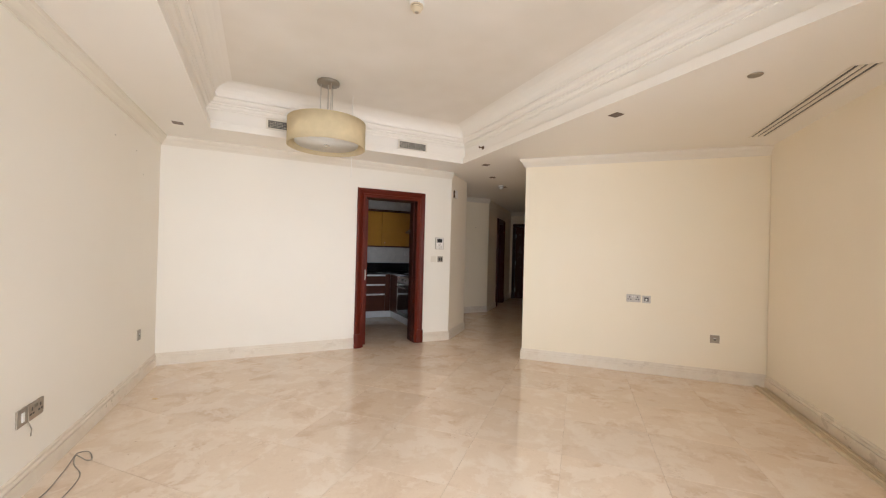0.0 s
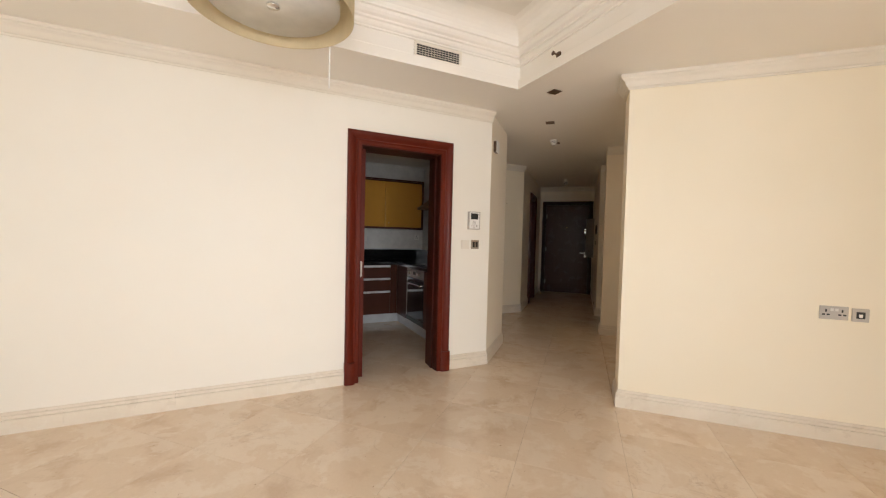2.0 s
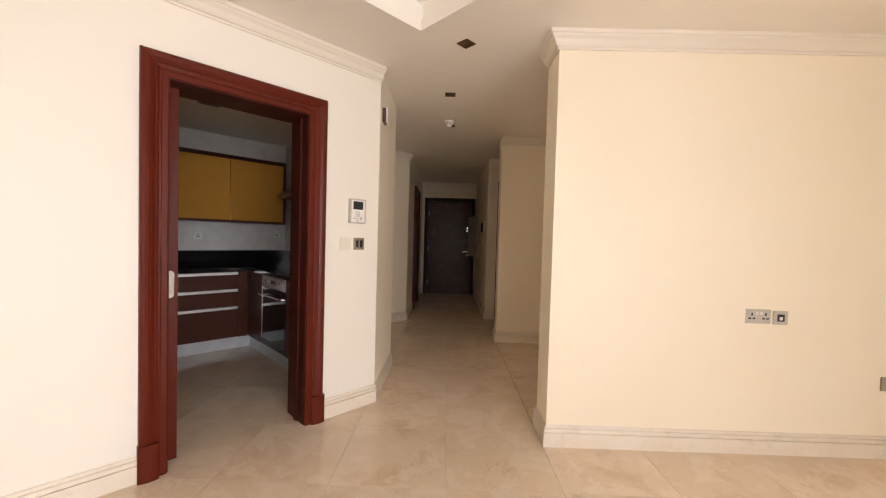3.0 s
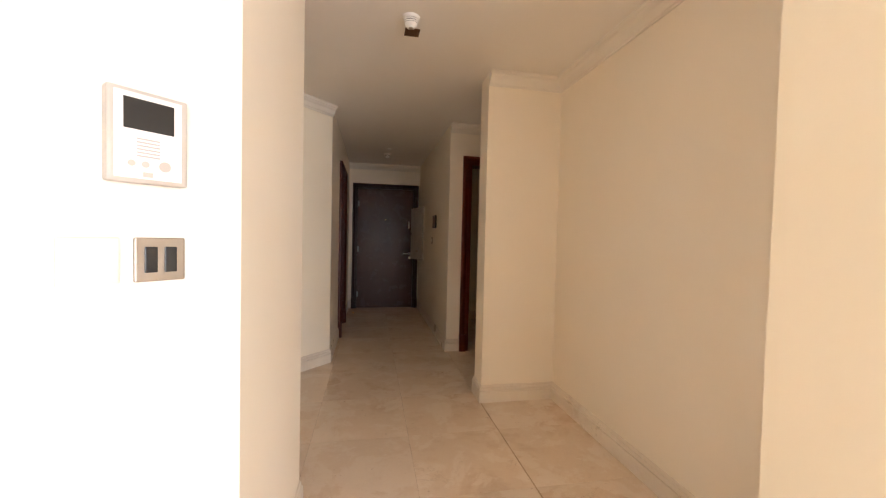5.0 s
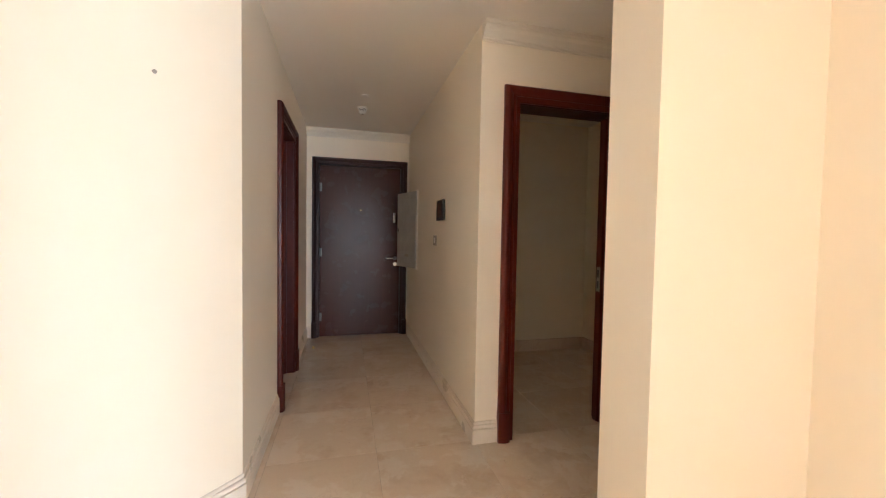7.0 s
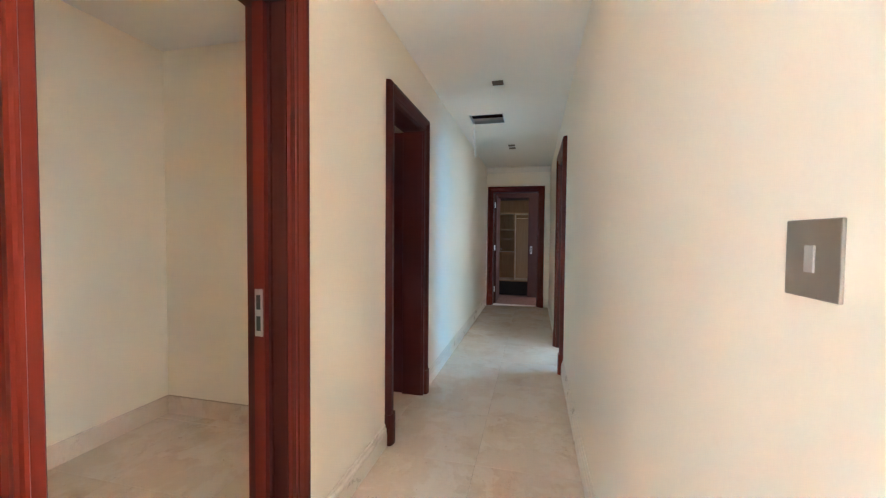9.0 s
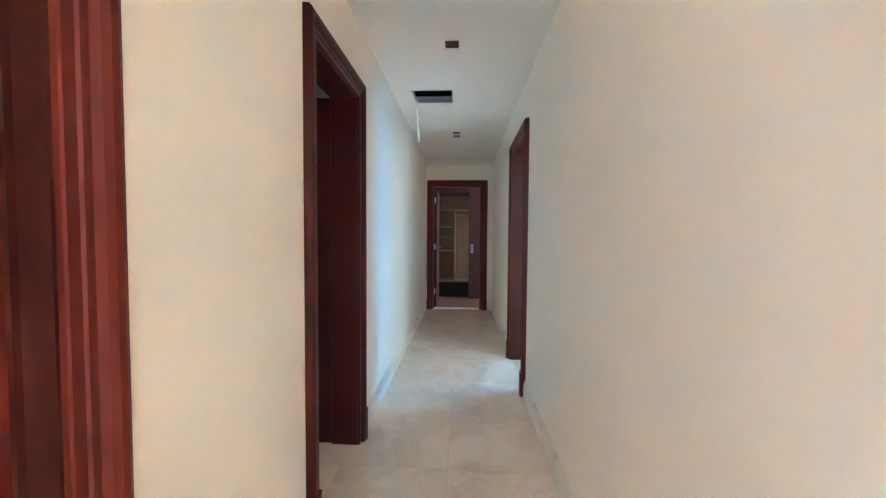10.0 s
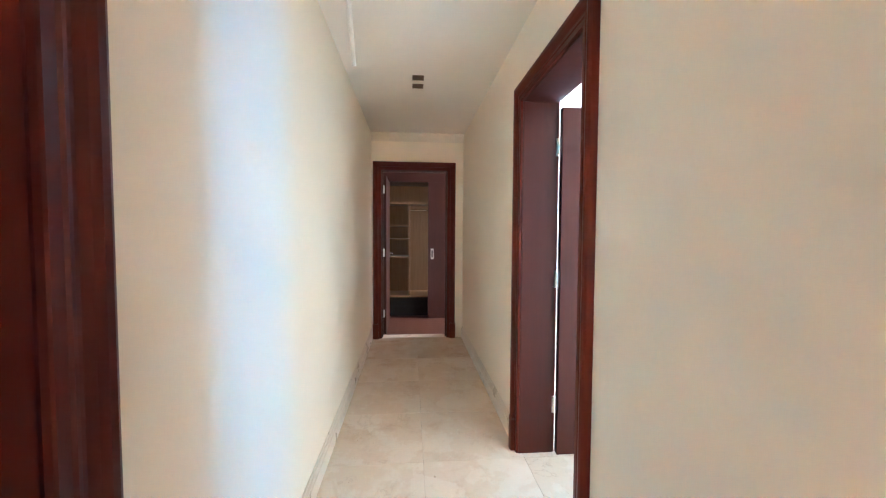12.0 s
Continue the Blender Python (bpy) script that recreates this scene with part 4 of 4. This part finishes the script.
kitchen_unit("drawer_unit", -0.955, -0.365, "dark brown drawer unit with aluminium grip rails", (0.478, 0.668))
kitchen_unit("base_cabinet", -1.56, -0.958, "dark brown base cabinet with an aluminium grip rail")
kitchen_unit("base_cabinet", -2.78, -1.563, "dark brown base cabinet with an aluminium grip rail")
tagged(part("corner_filler", boxed(-0.362, -0.26, 2.125, 2.3, 0.13, 0.858), BROWN_CAB), "dark brown corner filler panel", "cabinet panel").matrix_world = UV
tagged(part("plinth", boxed(-2.78, -0.22, 2.17, 2.185, 0.0, 0.128), SKIRT_ALU), "pale grey kitchen plinth", "plinth", kind="structure").matrix_world = UV
tagged(part("plinth", boxed(-0.225, -0.21, 0.62, 2.165, 0.0, 0.128), SKIRT_ALU), "pale grey kitchen plinth", "plinth", kind="structure").matrix_world = UV
bm = boxed(-2.79, 0.375, 2.10, 2.755, 0.86, 0.90, 0.004)
tagged(part("worktop", bm, GRANITE), "polished black granite worktop", "worktop").matrix_world = UV
bm = boxed(-0.285, 0.375, 0.55, 2.098, 0.86, 0.90, 0.004)
tagged(part("worktop", bm, GRANITE), "polished black granite worktop over the oven", "worktop").matrix_world = UV
bm = boxed(-2.79, 0.373, 2.738, 2.756, 0.9005, 1.062)
tagged(part("splashback", bm, GRANITE), "polished black granite kitchen splashback", "splashback").matrix_world = UV
bm = boxed(0.356, 0.374, 0.60, 2.737, 0.9005, 1.062)
tagged(part("splashback", bm, GRANITE), "polished black granite kitchen splashback", "splashback").matrix_world = UV
tagged(part("splashback_trim", boxed(-2.79, 0.373, 2.722, 2.757, 1.0625, 1.082), SKIRT_ALU), "grey trim on the splashback", "trim").matrix_world = UV

# oven and side units, fronts face -u at u = -0.26
ov = empty("oven", UV @ pose(-0.26, 1.70, 0, 0, 0, -90), "built-in black glass oven with steel handle and knobs", "oven")
part("body", boxed(0.002, 0.596, 0.024, 0.55, 0.14, 0.855), BLACK_PLASTIC, ov)
part("control_panel", boxed(0.002, 0.596, 0.0, 0.022, 0.735, 0.852, 0.003), STEEL, ov, "brushed steel control panel")
od = part("oven_door", boxed(0.002, 0.596, 0.0, 0.022, 0.20, 0.73, 0.003), OVEN_GLASS, ov, "black glass oven door")
part("handle", tube(bmesh.new(), [(0.04, -0.04, 0.66), (0.558, -0.04, 0.66)], 0.010, 10), CHROME, od, "steel bar handle")
for x in (0.06, 0.53):
    part("handle_post", boxed(x, x + 0.014, -0.036, 0.001, 0.652, 0.668), CHROME, od)
part("edge_trim", boxed(0.002, 0.02, -0.003, 0.0, 0.20, 0.73), STEEL, od)
part("drawer", boxed(0.002, 0.596, 0.0, 0.022, 0.14, 0.196, 0.002), BLACK_PLASTIC, ov)
for x in (0.07, 0.17, 0.40, 0.50):
    part("knob", cyl(bmesh.new(), (x, -0.014, 0.80), 0.02, 0.022, 0.028, "Y", 18, 0.003), CHROME, ov)
part("display", boxed(0.235, 0.33, -0.001, 0.0, 0.78, 0.82), BLACK_PLASTIC, ov)
su = empty("base_cabinet", UV @ pose(-0.26, 2.115, 0, 0, 0, -90), "dark brown narrow panel beside the oven", "kitchen cabinet", "kitchen base units")
part("body", boxed(0.004, 0.411, 0.0, 0.55, 0.135, 0.856), BROWN_CAB, su)
su = empty("base_cabinet", UV @ pose(-0.26, 1.098, 0, 0, 0, -90), "dark brown base cabinet beside the oven", "kitchen cabinet", "kitchen base units")
part("body", boxed(0.002, 0.48, 0.022, 0.55, 0.135, 0.856), BROWN_CAB, su)
part("door", boxed(0.003, 0.478, 0.0, 0.02, 0.137, 0.853, 0.002), BROWN_CAB, su)
hb = empty("hob", UV @ pose(0.03, 1.40, 0.9), "flat black glass ceramic hob", "hob")
part("glass", boxed(-0.25, 0.25, -0.29, 0.29, 0.001, 0.007, 0.002), OVEN_GLASS, hb)
for x, y in ((-0.12, -0.14), (-0.12, 0.14), (0.12, -0.14), (0.12, 0.14)):
    part("burner_ring", cyl(bmesh.new(), (x, y, 0.0078), 0.085, 0.085, 0.0012, seg=28), BLACK_PLASTIC, hb)

# wall units with ochre gloss doors
for u0, u1 in ((-2.20, -1.602), (-1.60, -0.982), (-0.98, -0.372), (-0.37, 0.235)):
    wu = empty("wall_cabinet", UV @ pose(u0, 2.42, 1.40), "glossy ochre kitchen wall cabinet with a dark carcass", "kitchen cabinet", "kitchen wall units")
    w = u1 - u0
    part("body", boxed(0.0, w, 0.021, 0.337, 0.0, 0.745), BROWN_CAB, wu)
    d = part("door", boxed(0.002, w - 0.002, 0.0, 0.02, 0.026, 0.725, 0.002), OCHRE, wu, "glossy ochre door")
    part("knob", cyl(bmesh.new(), (0.03 if u0 < -0.5 else w - 0.55, -0.008, 0.09), 0.007, 0.006, 0.016, "Y", 12), CHROME, d)
tagged(part("cabinet_cornice", boxed(-2.205, 0.257, 2.39, 2.757, 2.147, 2.166, 0.003), BROWN_CAB), "dark brown top panel over the wall cabinets", "trim").matrix_world = UV
tagged(part("cabinet_side", boxed(0.237, 0.257, 2.40, 2.757, 1.395, 2.146, 0.002), BROWN_CAB), "dark brown end panel of the wall cabinets", "cabinet panel").matrix_world = UV
hd = empty("cooker_hood", UV @ pose(0.372, 1.64, 1.68), "ochre and steel cooker hood on the side wall", "cooker hood")
bm = bmesh.new()
v = [bm.verts.new(p) for p in ((-0.40, -0.30, 0), (0, -0.30, 0), (0, 0.30, 0), (-0.40, 0.30, 0), (-0.40, -0.30, 0.03), (-0.40, 0.30, 0.03), (-0.13, -0.15, 0.24), (0, -0.15, 0.24), (0, 0.15, 0.24), (-0.13, 0.15, 0.24), (0, -0.30, 0.03), (0, 0.30, 0.03))]
for f in ((0, 1, 2, 3), (0, 3, 5, 4), (4, 5, 9, 6), (6, 9, 8, 7), (0, 4, 10, 1), (4, 6, 7, 10), (3, 2, 11, 5), (5, 11, 8, 9), (1, 10, 7, 8, 11, 2)):
    bm.faces.new([v[i] for i in f])
part("canopy", bm, CLOSET, hd, "tan canopy")
part("flue", boxed(-0.13, -0.002, -0.12, 0.12, 0.24, 0.77), STEEL, hd)


def kitchen_wall(u, z):
    return UV @ pose(u, 2.76, z)


plate_on("single_socket", kitchen_wall(-0.615, 1.235), 0.088, 0.086, WHITE_PLASTIC, "white power socket above the splashback", "socket", sockets((0.0,), WHITE_PLASTIC))
plate_on("single_socket", kitchen_wall(0.29, 1.27), 0.086, 0.086, WHITE_PLASTIC, "white power socket in the kitchen corner", "socket", sockets((0.0,), WHITE_PLASTIC))
kv = empty("ceiling_vent", UV @ pose(-0.775, 1.58, 2.455), "dark recessed kitchen ceiling light", "ceiling light")
part("frame", boxed(-0.09, 0.09, -0.07, 0.07, -0.006, -0.0005, 0.001), NICKEL, kv)
part("lens", boxed(-0.075, 0.075, -0.055, 0.055, -0.008, -0.006), BLACK_PLASTIC, kv)

# lamp in the small side room
rl = empty("ceiling_lamp", pose(0.98, 4.56, CEILING_Z), "round unlit frosted glass ceiling lamp", "ceiling lamp")
part("base", cyl(bmesh.new(), (0, 0, -0.012), 0.15, 0.15, 0.022, seg=32), BRASS, rl)
bm = bmesh.new()
bmesh.ops.create_uvsphere(bm, u_segments=28, v_segments=12, radius=0.14, matrix=Matrix.Translation((0, 0, -0.024)) @ Matrix.Diagonal((1, 1, 0.45, 1)))
bmesh.ops.delete(bm, geom=[p for p in bm.verts if p.co.z > -0.02], context="VERTS")
part("shade", bm, DIFFUSER, rl, "frosted glass bowl", True)

# ---- dressing room ----
WX = 7.90
wd = empty("wardrobe", pose(WX, 0, 0), "built-in brown wardrobe with open shelves and a sliding door", "wardrobe")
part("back_panel", boxed(0.56, 0.58, 1.7, 3.9, 0.0, 2.24), CLOSET, wd)
part("top_panel", boxed(0.0, 0.56, 1.7, 3.9, 2.10, 2.24), DARK_RED, wd)
part("base_panel", boxed(0.02, 0.56, 1.7, 3.9, 0.33, 0.352), CLOSET, wd)
part("side_panel", boxed(0.0, 0.56, 3.88, 3.9, 0.0, 2.099), CLOSET, wd)
part("divider", boxed(0.05, 0.558, 3.262, 3.282, 0.353, 1.77), CLOSET, wd)
for z in (0.935, 1.215, 1.43):
    part("shelf", boxed(0.06, 0.558, 3.283, 3.879, z, z + 0.02), CLOSET, wd)
part("shelf", boxed(0.04, 0.558, 1.7, 3.879, 1.772, 1.80), CLOSET, wd)
part("hanging_rail", tube(bmesh.new(), [(0.3, 3.261, 1.69), (0.3, 1.75, 1.69)], 0.014, 10), CHROME, wd, "chrome hanging rail")
# near-black block filling the wardrobe base below the shelves
part("drawer_box", boxed(0.12, 0.558, 1.7, 3.879, 0.02, 0.32), DARK_VOID, wd)
sd = part("sliding_door", boxed(-0.03, -0.004, 1.72, 2.985, 0.012, 2.098, 0.003), DARK_RED, wd, "red-brown sliding wardrobe door")
part("pull_plate", boxed(-0.034, -0.03, 2.90, 2.945, 0.925, 1.085, 0.002), STEEL, sd, "oval steel flush pull")
part("cut_out", boxed(-0.035, -0.034, 2.912, 2.933, 0.95, 1.06), BLACK_PLASTIC, sd)

# ---- floors ----
tagged(part("floor_bed", plate([(-6, -9), (9.5, -9), (9.5, 8), (-6, 8)], [], -0.12, -0.003), GROUT), "grout bed under the marble floor", "floor", kind="structure")
tagged(part("threshold", boxed(6.84, 6.985, 2.82, 3.60, -0.004, 0.004), SKIRT), "pale marble door threshold", "threshold", kind="structure")
wf = empty("floor_parquet", pose(6.987, 0.9, 0), "dark red-brown wooden plank floor", "floor", kind="structure")
pl = boxed(0.0005, 0.1185, 0.0, 3.98, -0.005, 0.0035)
plank = part("plank", pl, PARQUET, wf)
for i in range(1, 13):
    o = new("plank", plank.data)
    o.parent = wf
    o.location = (i * 0.12, 0, 0)

# marble tiles, each on the 0.605 by 0.6 grid
fl = empty("floor", pose(0, 0, 0), "polished cream marble tile floor", "floor", kind="structure")
TX, TY, X0, Y0 = 0.605, 0.60, -0.005, 0.17
PX = [(2.75, -0.1), (0.1, 0.1), (0.7, 0.3), (0.7, 2.5), (6.99, 2.5), (6.99, 3.9), (3.1, 3.9), (3.1, 6.5), (0.0, 6.5), (-1.4, 6.5), (-1.4, 5.8), (-2.6, 5.8), (-2.6, 4.0), (-1.4, 4.0), (-1.4, 3.6),
      tuple(uv(0.5, 2.8))[:2], tuple(uv(-2.8, 2.8))[:2], tuple(uv(-2.8, 0.1))[:2], (WL[0] - 0.1, WL[1]), (BL[0], BL[1] - 0.1), (BR[0] + 0.1, BR[1])]


def inside(x, y, ring):
    hit = False
    for (ax, ay), (bx, by) in zip(ring, ring[1:] + ring[:1]):
        if (ay > y) != (by > y) and x < (bx - ax) * (y - ay) / (by - ay) + ax:
            hit = not hit
    return hit


def tile_mesh():
    bm = bmesh.new()
    a, b, c = TX / 2 - 0.0008, TY / 2 - 0.0008, 0.0005
    rings = []
    for ox, oy, z in ((a, b, -0.008), (a, b, -c), (a - c, b - c, 0.0)):
        rings.append([bm.verts.new((sx * ox, sy * oy, z)) for sx, sy in ((-1, -1), (1, -1), (1, 1), (-1, 1))])
    for r0, r1 in zip(rings, rings[1:]):
        for i in range(4):
            bm.faces.new((r0[i], r0[(i + 1) % 4], r1[(i + 1) % 4], r1[i]))
    bm.faces.new(rings[-1])
    return bm


first = None
for i in range(-8, 13):
    for j in range(-12, 12):
        x, y = X0 + (i + 0.5) * TX, Y0 + (j + 0.5) * TY
        near = [(x + dx * TX / 2.1, y + dy * TY / 2.1) for dx in (-1, 0, 1) for dy in (-1, 0, 1)]
        bedroom = 2.7 < x < 6.4 and -1.7 < y < 2.6
        if x > 6.99 - TX / 2 and j >= 0 and x < 7.5:
            continue
        if not (bedroom or any(inside(px, py, PX) for px, py in near)):
            continue
        if first is None:
            first = part("tile", tile_mesh(), MARBLE, fl)
            o = first
        else:
            o = new("tile", first.data)
            o.parent = fl
        o.location = (x, y, 0)
tagged(part("floor_strip", boxed(6.6, 6.988, 2.5, 3.9, -0.0028, -0.0005), MARBLE), "cream marble floor strip at the doorway", "floor", kind="structure")
tagged(part("floor_joint", boxed(-0.009, -0.001, 0.29, 2.385, -0.003, 0.0008), plain("dark_joint", (0.42, 0.30, 0.20), 0.6, vary=0.3)), "thin brown expansion joint in the marble floor", "floor joint", kind="structure")
